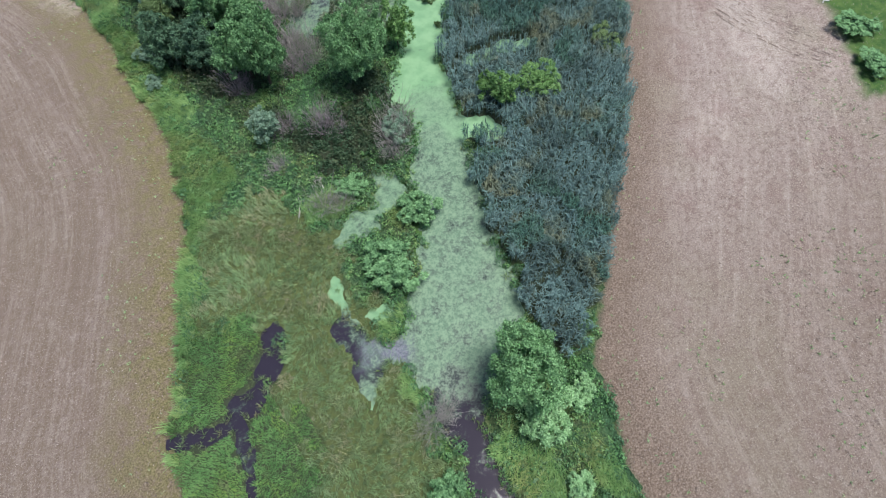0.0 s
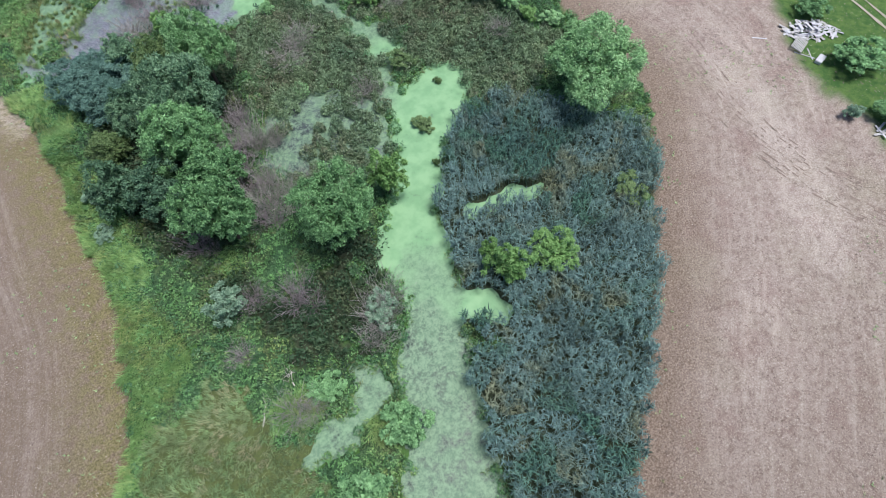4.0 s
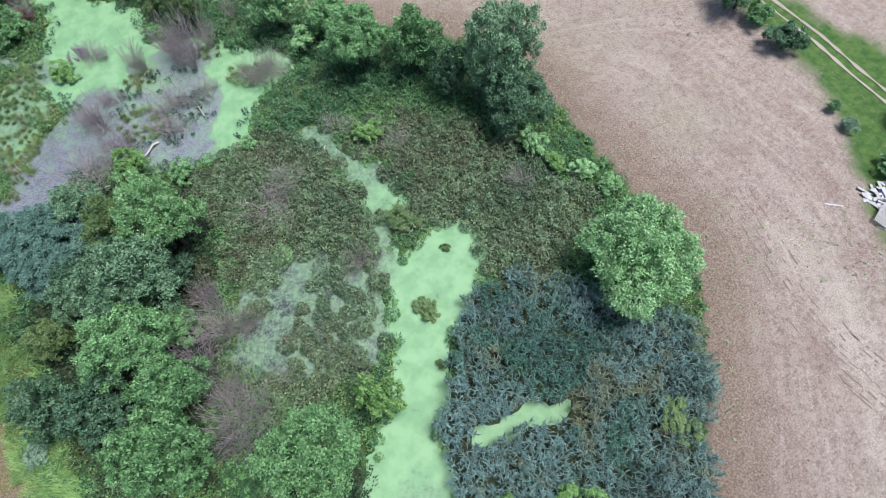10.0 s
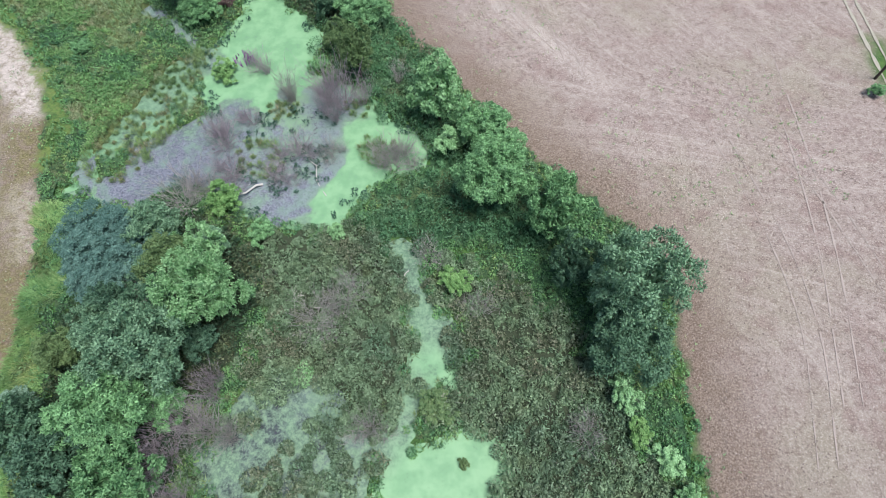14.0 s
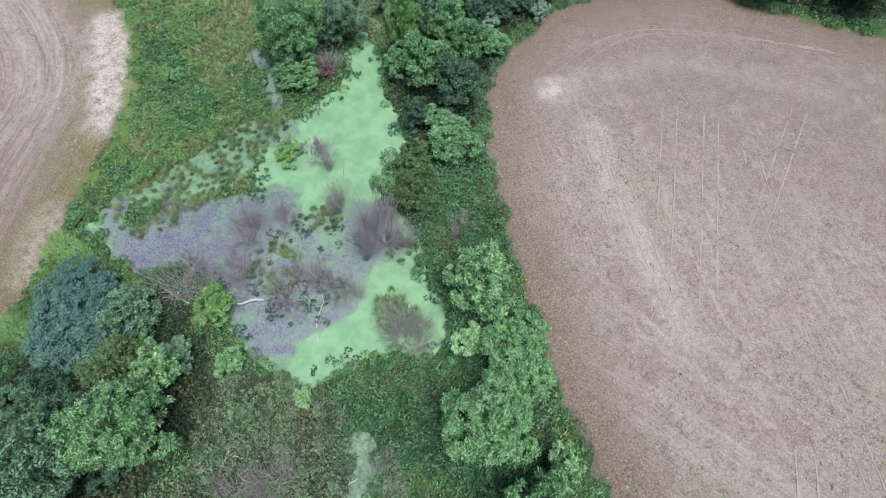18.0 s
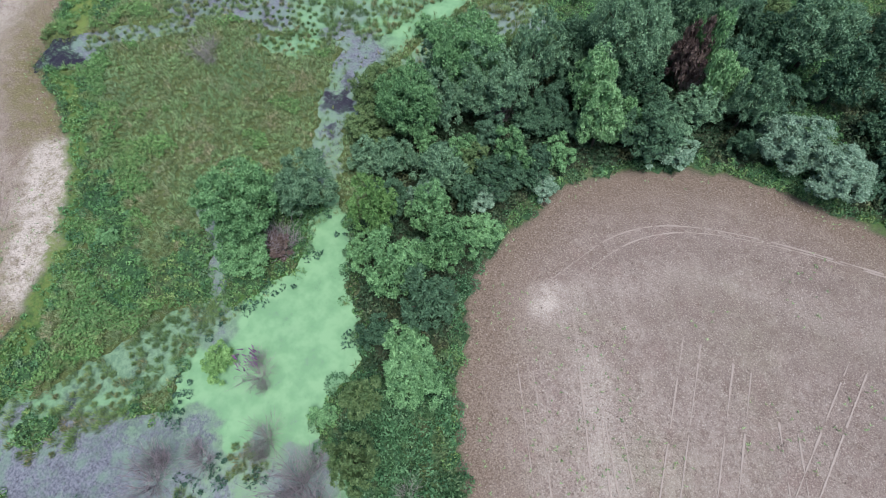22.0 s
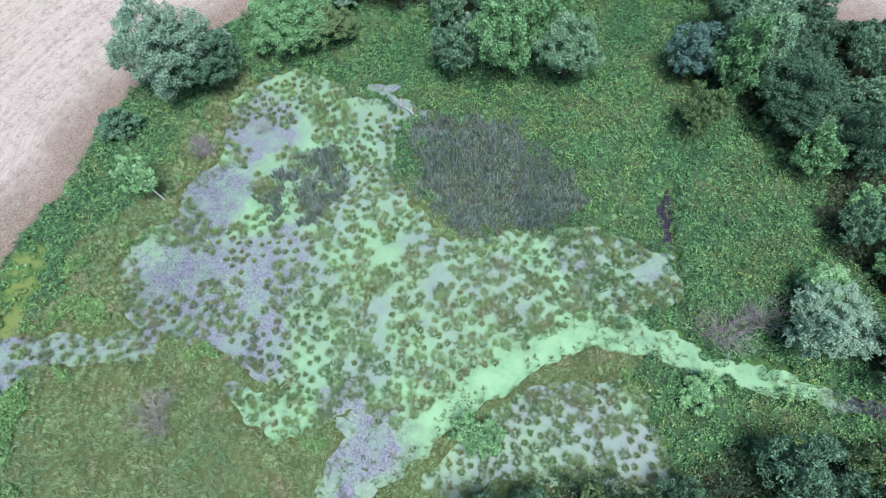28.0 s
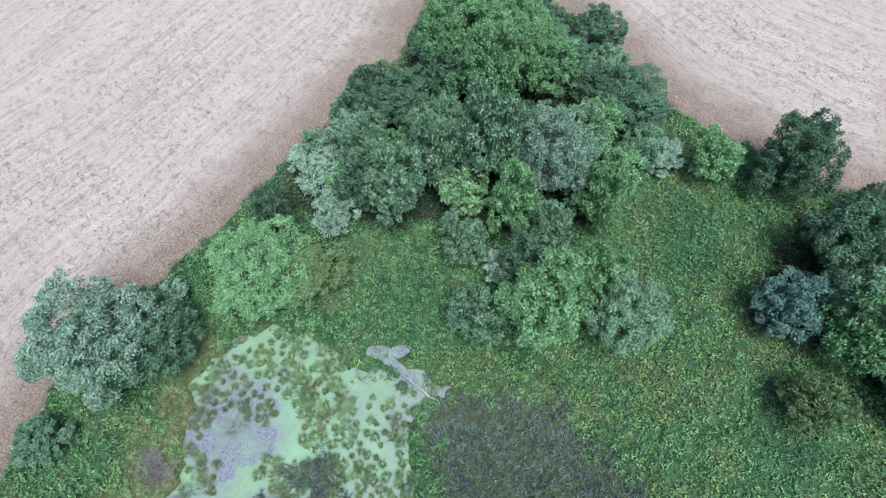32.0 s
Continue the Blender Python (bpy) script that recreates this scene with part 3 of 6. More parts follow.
MOSS = [
    # yellow fringe
    (0.7, [(-31.5, 112.1, 1.04), (-24.7, 107.8, 0.72), (-16.8, 99.7, 0.83), (-9.8, 88.0, 1.16), (-10.1, 83.3, 1.02)]),
    # bright grass strip
    (0.85, [(-40.0, 123.4, 1.39), (-35.7, 118.8, 1.56)]),
]
TREES_REEDS = [
    ('light', 9.5, 3.0, 2.5, 3.8), ('mid', 9.9, 6.4, 3.4, 7.6), ('yellow', 29.8, 29.7, 2.2, 3.4), ('yellow', 25.6, 30.7, 2.0, 4.3),
    ('olive', 40.0, 31.5, 1.8, 1.9), ('yellow', 25.2, 33.1, 1.0, 2.7), ('silver', 14.3, 33.4, 1.7, 2.6), ('silver', 3.3, 40.5, 1.8, 4.2),
    ('mid', 15.2, 42.3, 3.4, 9.1), ('light', 44.6, 43.0, 4.9, 8.4), ('yellow', 21.1, 44.2, 1.9, 6.0), ('mid', 6.6, 47.3, 2.7, 8.4),
    ('mid', 5.3, 49.0, 3.0, 7.8),
]
TREES_SWAMP = [
    ('mid', 7.8, 52.7, 3.0, 6.9), ('silver', -4.1, 54.5, 1.1, 1.5), ('mid', 6.3, 57.5, 3.6, 8.8), ('light', 45.2, 58.7, 1.5, 3.0),
    ('silver', -3.3, 58.9, 1.3, 1.9), ('grey', 7.8, 61.8, 4.0, 10.0), ('dark', 45.8, 62.9, 3.7, 6.5), ('grey', 46.4, 66.2, 3.6, 11.7),
    ('light', 12.1, 66.5, 3.3, 9.8), ('thicket', 1.2, 69.1, 3.2, 4.1), ('dark', 42.3, 69.2, 2.3, 6.0), ('light', 10.9, 70.8, 2.0, 6.5),
    ('thicket', 1.1, 71.0, 3.6, 4.7), ('thicket', 4.5, 71.6, 2.9, 3.7), ('mid', 6.3, 72.2, 1.7, 2.9), ('thicket', 2.2, 72.6, 3.2, 4.2),
    ('thicket', -0.6, 73.6, 3.2, 4.4), ('mid', 41.1, 73.7, 2.7, 7.7), ('light', 42.0, 77.0, 1.7, 5.1), ('yellow', 10.4, 77.4, 1.9, 3.2),
    ('mid', 36.0, 77.7, 3.6, 7.8),
]
TREES_POND = [
    ('light', 32.3, 83.7, 1.9, 3.2), ('mid', 35.0, 84.0, 2.4, 4.8), ('mid', 36.0, 85.5, 2.4, 3.1), ('light', 30.9, 87.8, 3.0, 8.1),
    ('olive', 22.3, 94.0, 2.1, 6.5), ('yellow', 6.9, 94.9, 1.7, 2.1), ('mid', 17.3, 95.6, 1.2, 1.3), ('olive', 19.6, 98.3, 1.8, 3.8),
    ('mid', 22.6, 101.8, 2.6, 3.7), ('mid', 20.9, 103.2, 2.7, 3.1), ('mid', 3.2, 103.8, 2.5, 3.4),
]
TREES_RIVER = [
    ('mid', 2.9, 104.3, 2.1, 2.2), ('red', 4.7, 106.2, 1.7, 1.7), ('mid', 1.2, 107.0, 3.5, 8.9), ('mid', 16.3, 108.9, 2.9, 6.7),
    ('grey', 4.4, 111.4, 3.1, 7.0), ('yellow', 12.1, 112.4, 2.2, 8.3), ('mid', 19.3, 112.8, 2.5, 6.7), ('mid', 16.1, 115.2, 2.3, 6.9),
    ('silver', 14.7, 116.5, 1.8, 5.0), ('mid', 20.7, 116.9, 2.1, 2.4),
]
TREES_WOOD = [
    ('silver', 19.3, 120.2, 1.8, 2.8), ('olive', 5.0, 121.5, 2.5, 3.9), ('mid', 14.8, 123.6, 1.7, 3.9), ('silver', 23.8, 124.0, 1.6, 2.2),
    ('mid', 8.2, 124.1, 3.2, 8.7), ('mid', 19.4, 125.0, 2.0, 5.5), ('mid', 23.0, 128.3, 1.9, 3.1), ('grey', 14.7, 130.2, 3.6, 9.1),
    ('dark', 19.6, 130.4, 2.7, 4.1), ('light', 25.5, 131.6, 2.4, 8.6), ('mid', 10.8, 131.7, 3.9, 10.0), ('silver', 32.8, 133.9, 2.5, 2.8),
    ('light', 23.4, 134.4, 2.6, 10.2), ('grey', 17.2, 134.8, 2.7, 10.2),
]
TREES_WOOD_NORTH = [
    ('grey', 31.4, 136.4, 2.6, 3.5), ('mid', 2.9, 137.6, 2.1, 2.4), ('dark', -45.4, 138.2, 2.4, 2.7), ('silver', 47.4, 138.2, 3.4, 5.1),
    ('silver', 42.9, 139.5, 3.5, 5.3), ('grey', 24.1, 140.4, 4.2, 12.6), ('grey', 37.5, 140.8, 2.2, 8.9), ('light', 33.6, 141.7, 1.9, 8.4),
    ('red', 30.1, 142.3, 2.0, 9.8), ('light', 34.7, 143.9, 2.2, 5.5), ('mid', 31.3, 144.7, 1.9, 10.3), ('silver', -46.0, 146.7, 4.9, 9.4),
    ('grey', 29.6, 147.7, 3.2, 9.9), ('dark', 44.6, 148.7, 3.0, 7.7), ('dark', -44.0, 148.9, 4.0, 6.1),
]
TREES_MARSH = [
    ('dark', 36.3, 150.5, 2.7, 6.9), ('mid', 14.9, 152.1, 1.9, 2.2), ('grey', 40.7, 152.3, 3.8, 9.7), ('silver', -46.2, 153.2, 1.4, 2.6),
    ('mid', -40.7, 159.2, 4.8, 5.6), ('silver', 18.9, 160.4, 1.8, 6.4), ('olive', -36.7, 161.8, 2.9, 4.5), ('dark', -43.5, 163.3, 2.2, 6.7),
    ('silver', 20.3, 163.5, 3.2, 4.7), ('silver', 25.9, 164.5, 3.3, 6.3), ('light', 18.7, 166.1, 2.4, 4.6), ('grey', -23.1, 166.5, 2.6, 6.9),
    ('silver', -39.5, 167.2, 2.3, 4.2),
]
TREES_NORTH = [
    ('dark', -22.5, 172.5, 2.4, 7.5), ('mid', -17.0, 175.0, 2.6, 8.5), ('grey', -28.0, 171.5, 2.2, 6.5), ('grey', -22.5, 176.5, 2.2, 8.0),
    ('grey', 29.0, 169.9, 3.3, 8.1), ('silver', -44.5, 170.1, 2.9, 3.4), ('mid', -18.9, 170.5, 3.9, 9.9), ('grey', -34.6, 171.0, 2.9, 11.7),
    ('silver', -24.4, 171.8, 1.8, 3.7), ('mid', 23.8, 173.0, 3.5, 5.3), ('grey', -40.1, 173.3, 2.4, 8.7), ('grey', -13.1, 173.7, 3.5, 8.2),
    ('silver', -43.5, 174.5, 2.5, 6.5), ('light', -31.0, 175.4, 2.5, 6.5), ('grey', -33.6, 176.0, 2.4, 11.5), ('mid', -25.8, 176.0, 2.5, 10.8),
    ('olive', 1.6, 176.1, 2.4, 5.8),
]
TREES_COPSE = [
    ('mid', 12.2, 178.1, 2.3, 5.9), ('mid', 18.7, 178.6, 2.0, 2.3), ('grey', -35.8, 178.8, 3.2, 8.1), ('grey', -30.5, 179.2, 3.0, 13.8),
    ('dark', -42.2, 179.6, 3.3, 6.2), ('silver', -25.1, 181.1, 3.1, 12.1), ('grey', -28.7, 181.2, 3.7, 9.5), ('mid', -20.1, 181.4, 2.3, 9.6),
    ('dark', 15.7, 181.8, 3.3, 8.4), ('thicket', -3.2, 182.0, 2.7, 6.9), ('mid', 1.3, 182.4, 2.9, 9.9), ('dark', 7.8, 183.2, 4.8, 7.8),
    ('thicket', -1.7, 184.7, 2.9, 2.9), ('mid', -20.7, 185.1, 2.8, 7.2), ('grey', -25.7, 185.3, 3.2, 8.0), ('mid', -35.0, 185.7, 4.0, 12.6),
    ('grey', 1.2, 186.0, 3.7, 9.2), ('mid', -41.9, 188.8, 3.6, 9.1), ('dark', -1.4, 189.9, 3.8, 9.3),
]
TREES_FAR = [
    ('silver', -18.3, 191.1, 2.2, 3.2), ('mid', -32.9, 191.7, 3.5, 8.9), ('mid', -14.1, 192.4, 2.4, 5.9), ('mid', -37.6, 192.6, 4.1, 10.5),
    ('dark', -23.9, 194.4, 3.7, 5.4), ('dark', -8.2, 195.1, 3.6, 8.9), ('dark', -0.3, 196.1, 2.3, 6.0), ('grey', -30.9, 197.0, 2.7, 3.5),
]
HEDGE_EAST = [
    ('mid', 63.3, 16.7, 2.4, 1.6), ('mid', 60.6, 11.9, 2.0, 1.4), ('mid', 70.3, 30.6, 2.8, 2.6), ('silver', 64.3, 26.1, 0.9, 1.5),
    ('mid', 66.8, 23.8, 1.7, 2.1), ('mid', 72.4, 38.6, 1.8, 1.8), ('mid', 77.8, 42.0, 1.7, 2.7), ('dark', 75.4, 55.4, 2.2, 3.0),
    ('silver', 72.8, 44.3, 0.9, 1.4), ('mid', 73.4, 46.7, 0.8, 1.2), ('dark', 75.6, 62.7, 2.8, 6.3), ('mid', 75.9, 59.7, 1.7, 2.4),
    ('mid', 76.2, 89.4, 0.9, 1.3),
]
BUSHES = [
    ('yellow', 46.1, 55.7, 1.2, 1.9), ('light', 49.0, 51.0, 1.3, 1.9), ('light', 48.0, 53.8, 1.3, 1.6), ('yellow', 32.1, 68.7, 1.5, 2.0),
    ('mid', 11.3, 24.4, 2.1, 2.1), ('mid', 6.0, 20.5, 2.8, 2.2), ('mid', 7.2, 30.1, 1.6, 1.6), ('light', 8.6, -2.7, 1.2, 1.7),
    ('light', 13.1, 2.7, 1.3, 1.9), ('mid', 0.1, 2.5, 1.7, 2.0), ('light', 19.4, 60.8, 1.1, 1.5), ('mid', 36.6, 82.7, 2.7, 4.4),
    ('mid', -10.1, 98.8, 1.1, 1.6), ('light', 21.3, 74.0, 0.9, 1.8), ('mid', 14.3, 74.0, 1.4, 2.2), ('olive', 28.2, 49.4, 1.3, 1.4),
    ('olive', 32.6, 53.8, 0.5, 1.2), ('olive', 30.5, 58.0, 1.6, 1.5), ('olive', 26.8, 44.6, 0.5, 1.2),
]
DEAD_SOUTH = [
    ('grey', 4.2, 29.9, 2.1, 2.6), ('purple', 8.4, 38.3, 2.1, 3.4), ('grey', 15.5, 34.4, 2.1, 3.8), ('grey', 1.8, 7.1, 2.0, 2.0),
    ('purple', 3.2, 48.3, 2.0, 3.7), ('grey', 13.6, 32.8, 2.3, 3.2), ('grey', 10.7, 48.9, 2.7, 4.3), ('grey', 12.4, 56.4, 2.4, 3.8),
    ('purple', 9.1, 56.4, 2.9, 3.5), ('purple', 11.4, 51.4, 1.9, 3.1), ('grey', 25.3, 56.5, 1.7, 2.4), ('grey', 15.3, 50.3, 1.2, 1.4),
    ('grey', 22.7, 67.7, 2.0, 2.4), ('grey', 42.3, 55.8, 1.6, 1.9), ('grey', 20.2, 65.5, 2.3, 1.8), ('grey', 29.9, 71.5, 1.6, 1.6),
]
DEAD_NORTH = [
    ('purple', 20.6, 89.8, 2.8, 6.4), ('grey', 14.3, 92.0, 1.8, 3.7), ('purple', 8.6, 84.8, 2.3, 3.7), ('purple', 10.5, 95.7, 1.7, 2.4),
    ('purple', 11.1, 88.2, 1.6, 1.9), ('grey', 6.2, 77.7, 3.1, 3.1), ('grey', 26.2, 81.9, 2.5, 3.0), ('grey', 4.6, 67.6, 2.9, 2.9),
    ('grey', 26.4, 94.0, 1.4, 1.9), ('purple', 5.3, 106.7, 2.1, 2.9), ('grey', -18.9, 122.1, 2.0, 2.0), ('purple', 14.4, 157.7, 2.3, 2.7),
    ('purple', 16.3, 161.4, 1.8, 2.2), ('purple', -36.2, 142.1, 1.7, 1.7), ('grey', -34.0, 147.9, 1.2, 1.2),
]
LOGS = [
    (1.5, 30.4, 2.9, 32.5, 0.07), (5.0, 31.5, 5.4, 33.8, 0.07), (4.3, 29.6, 6.0, 29.0, 0.05), (18.2, 66.1, 17.7, 68.3, 0.09),
    (20.5, 65.3, 18.4, 65.9, 0.05), (13.2, 80.1, 9.8, 77.7, 0.13), (8.1, 77.1, 4.3, 77.3, 0.12), (7.1, 67.9, 2.4, 66.4, 0.1),
    (19.7, 78.6, 15.9, 85.7, 0.06), (-21.6, 159.6, -24.7, 159.6, 0.08),
    (17.4, 67.5, 18.7, 68.0, 0.08), (18.6, 64.5, 20.6, 65.4, 0.08), (19.3, 67.0, 22.0, 66.5, 0.06), (5.1, 31.8, 5.1, 33.5, 0.07),
    (28.0, 70.4, 27.4, 69.3, 0.06), (12.6, 49.7, 10.2, 47.8, 0.07),
]
POLE_AT = (77.2, 91.6)
PILE_AT = (68.8, 36.3)
SCRAP_AT = (66.6, 22.3)
OPEN_SPOTS = [
    (2.2, 117.4, 1.0, 0.2, 0.3),
    (0.3, 120.6, 1.1, 0.2, 0.35),
    (-0.9, 124.0, 1.3, 0.2, 0.3),
    (-2.0, 127.6, 1.4, 0.25, 0.4),
    # Pond's west: film raised to paint the reflected sky on dark water.
    (2.2, 82.6, 5.0, 0.1, 0.66),
    (-1.2, 80.1, 3.2, 0.05, 0.66),
    (-5.3, 81.3, 2.2, 0.1, 0.8),
    (7.0, 86.0, 5.0, 0.35, 0.6),
    (15.0, 83.6, 6.0, 0.5, 1.0),
    (11.0, 81.0, 5.5, 0.4, 1.0),
    (14.8, 78.7, 3.4, 0.3, 0.9),
    (18.5, 89.5, 4.5, 0.6, 0.9),
    # Film raised here too for the reflected sky.
    (4.7, 81.4, 3.6, 0.12, 0.62),
    (-25.4, 130.6, 6.5, 0.25, 0.6),
    (-17.5, 131.5, 5.0, 0.2, 1.0),
    (-34.2, 146.8, 4.0, 0.3, 1.0),
    (-3.5, 131.0, 3.7, 0.2, 0.9),
    (-6.9, 132.6, 2.4, 0.35, 0.9),
    (-21, 136.4, 4.5, 0.35, 1.0),
    (0.1, 156.6, 2.1, 0.5, 0.9),
    (-31.5, 138.5, 4.5, 0.3, 0.62),
    (-19.5, 152.2, 1.7, 0.6, 1.0),
    (6.1, 160.0, 3.1, 0.55, 1.0),
    (-32.8, 117.6, 3.0, 0.3, 0.8),
    (-32.1, 131.2, 2.7, 0.65, 1.0),
    (16.4, 55.9, 4.6, 0.6, 0.35),
    (16.7, 59.1, 3.2, 0.55, 0.35),
]
LANE_LINE = [(76.5, 20.0), (78.6, 36.0)] + LANE + [(78.4, 130.0)]
WOODS = [
    [(2.2, 120.3), (3.2, 126.8), (5.7, 134.9), (14.8, 142.9), (22.2, 151.9), (35.9, 162.8), (43.9, 139.5), (33.5, 134.3), (27.9, 130.4), (22.4, 122.0), (21.8, 117.5), (24.6, 104.7), (16.7, 101.0), (7.0, 115.2)],
    [(-50.3, 193.5), (-44.8, 204.2), (-35.8, 203.7), (-29.5, 201.8), (-20.4, 197.6), (-18.3, 184.1), (-22.0, 179.9), (-26.5, 175.1), (-35.5, 170.8), (-42.6, 167.2), (-46.2, 162.3), (-48.5, 168.6), (-48.6, 177.4)],
    [(-5.7, 185.1), (-3.1, 195.4), (7.8, 214.2), (19.6, 182.1), (11.0, 179.5), (3.2, 182.7)],
    [(-3.6, 62.8), (-0.6, 67.1), (2.9, 76.2), (11.6, 75.0), (14.7, 66.3), (11.1, 59.0), (9.1, 50.9), (6.2, 47.7), (-0.3, 47.9), (-1.2, 55.7)],
    [(25.5, 161.5), (44.6, 170.3), (42.1, 182.7), (26.5, 171.3)],
    [(16, 166), (60, 176), (60, 206), (14, 200)],
    [(46, 137), (64, 138), (64, 176), (46, 172)],
]
BRUSH = [
    [(1.5, 47.5), (13.5, 46.5), (18.0, 42.0), (16.5, 34.0), (10.5, 31.5), (4.5, 36.0)],
]
DEAD_POND = [
    ('purple', 10.0, 81.5, 2.2, 2.0), ('purple', 16.4, 84.0, 2.2, 2.4), ('purple', 14.8, 80.7, 1.9, 1.7),
    ('grey', 19.6, 84.1, 1.6, 1.8), ('purple', 19.0, 90.8, 2.4, 4.8), ('grey', 25.0, 82.7, 2.0, 2.2), ('purple', 14.4, 130.4, 1.8, 3.2), ('purple', 31.2, 143.6, 2.0, 4.0),
    ('purple', 9.8, 54.0, 2.2, 4.2), ('purple', 10.4, 47.0, 1.8, 3.0), ('purple', 12.3, 59.3, 1.8, 3.4), 
    ('grey', 34.5, 66.5, 1.5, 1.6), ('purple', 5.4, 40.2, 1.5, 2.3), ('purple', 2.6, 36.3, 1.4, 2.0),
]
DRILL_EAST = ([(55.5, 47.0), (53.8, 41.0), (52.4, 35.0), (51.8, 29.0), (52.6, 24.0)], 9, 0.62)
DRILL_NORTH = ([(53.0, 27.5), (53.6, 23.5), (55.2, 18.5), (57.2, 14.0)], 9, 0.55)
WHEEL_MARKS = [
    [(29.1, 116.1), (32.9, 125.0), (42.0, 129.2), (56.5, 131.5)],
    [(33.1, 112.3), (40.8, 98.9)],
    [(41.2, 116.8), (43.8, 104.0), (46.0, 92.7)],
    [(50.1, 113.7), (56.6, 98.8)],
    [(29.8, 107.6), (38.2, 95.2)],
    [(45.6, 116.5), (49.7, 94.8)],
    [(53.9, 121.2), (51.8, 99.9)],
    [(38.1, 106.8), (47.4, 92.6)],
    [(66.8, 96.8), (66.4, 74.5), (63.3, 57.6)],
    [(57.2, 97.5), (66.5, 81.6), (69.9, 66.9)],
    [(58.9, 86.0), (62.8, 67.2), (59.9, 53.1)],
]


# ---- fields of the plan ----
class Noise2:
    """Smooth value noise on the plan."""

    def __init__(self, seed):
        self.v = np.random.RandomState(seed).rand(257, 257)

    def __call__(self, x, y, size):
        u, w = np.asarray(x) / size + 1000, np.asarray(y) / size + 1000
        i, j = np.floor(u).astype(int), np.floor(w).astype(int)
        a, b = u - i, w - j
        a, b, i, j = a * a * (3 - 2 * a), b * b * (3 - 2 * b), i % 256, j % 256
        v = self.v
        return (v[i, j] * (1 - a) + v[i + 1, j] * a) * (1 - b) + (v[i, j + 1] * (1 - a) + v[i + 1, j + 1] * a) * b


N1, N2, N3 = Noise2(1), Noise2(2), Noise2(3)


def soft_edge(points, rounds=2):
    """A closed outline with its corners cut."""
    p = np.array(points, float)
    for _ in range(rounds):
        q = np.roll(p, -1, 0)
        p = np.stack([0.75 * p + 0.25 * q, 0.25 * p + 0.75 * q], 1).reshape(-1, 2)
    return p


def outline_distance(points, x, y, rounds=1):
    """Distance to a closed outline, negative inside."""
    p = soft_edge(points, rounds)
    far, inside = np.full(x.shape, 1e9), np.zeros(x.shape, bool)
    for (ax, ay), (bx, by) in zip(p, np.roll(p, -1, 0)):
        dx, dy = bx - ax, by - ay
        h = np.clip(((x - ax) * dx + (y - ay) * dy) / (dx * dx + dy * dy + 1e-9), 0, 1)
        far = np.minimum(far, (x - ax - h * dx) ** 2 + (y - ay - h * dy) ** 2)
        if dy:
            inside ^= ((ay > y) != (by > y)) & (x < dx * (y - ay) / dy + ax)
    return np.sqrt(far) * np.where(inside, -1, 1)


def band_distance(nodes, x, y):
    """Distance to a band along nodes of x, y and half width, negative inside."""
    far = np.full(x.shape, 1e9)
    for (ax, ay, ar), (bx, by, br) in zip(nodes, nodes[1:]):
        dx, dy = bx - ax, by - ay
        h = np.clip(((x - ax) * dx + (y - ay) * dy) / (dx * dx + dy * dy + 1e-9), 0, 1)
        far = np.minimum(far, np.hypot(x - ax - h * dx, y - ay - h * dy) - ar - h * (br - ar))
    return far


def ramp(v, a, b):
    h = np.clip((v - a) / (b - a), 0, 1)
    return h * h * (3 - 2 * h)


def warped(x, y, by=0.7):
    return (x + by * (N1(x, y, 1.3) - 0.5) * 2 + by * 1.2 * (N2(x, y, 3.7) - 0.5), y + by * (N2(x, y, 1.2) - 0.5) * 2 + by * 1.2 * (N3(x, y, 3.9) - 0.5))


def water_at(x, y):
    """Distance to the nearest water's edge, its duckweed cover and its grey film, which also carries painted sky
    reflection.
    """
    wx, wy = warped(x, y, 0.6)
    wx, wy = wx + 0.5 * (N3(x, y, 0.55) - 0.5), wy + 0.5 * (N1(x, y, 0.5) - 0.5)
    far, cover, weight, film = np.full(x.shape, 1e9), np.zeros(x.shape), np.full(x.shape, 1e-6), np.zeros(x.shape)
    for amount, nodes in WATER:
        d = band_distance(nodes, wx, wy)
        w = np.exp(-np.clip(d + 0.2, 0, 30) / 0.5)
        far, cover, weight = np.minimum(far, d), cover + w * amount, weight + w
        film += w * (0.8 if 0.35 < amount < 0.7 else 0.15)
    for outline, amount in ((POND, 0.97), (MARSH, 0.84), (MARSH_SOUTH, 0.78), (SWAMP, 0.64)):
        d = outline_distance(outline, wx, wy) + (1.6 * (N2(x, y, 2.2) - 0.5) if amount < 0.7 else 0.0)
        w = np.exp(-np.clip(d + 0.2, 0, 30) / 0.5) * 0.6
        far, cover, weight = np.minimum(far, d), cover + w * amount, weight + w
        film += w * (0.5 if amount < 0.7 else 0.95 if amount < 0.9 else 0.6)
    cover, film = cover / weight, film / weight
    for cx, cy, r, amount, grey in OPEN_SPOTS:
        k = ramp(np.hypot(wx - cx, wy - cy) + 2.6 * (N3(wx, wy, 2.7) - 0.5) + 1.2 * (N1(wx, wy, 0.9) - 0.5), r * 1.12, r * 0.75)
        cover, film = cover * (1 - k) + amount * k, film * (1 - k) + grey * k
    return far, cover, film


WETLAND = EAST_EDGE + NORTH_EDGE + WEST_EDGE
VERGE = VERGE_WEST + [(x + w, y) for (x, y), w in zip(VERGE_WEST[::-1], (3.5, 3.5, 4, 6, 9, 12, 14, 16, 18, 20, 24, 30))]
gx = np.r_[(-1600, -800, -400, -220, -150), np.arange(-108, -52, 1.7), np.arange(-52, 56, 0.6), np.arange(56, 109, 1.3), (150, 220, 400, 800, 1600)]
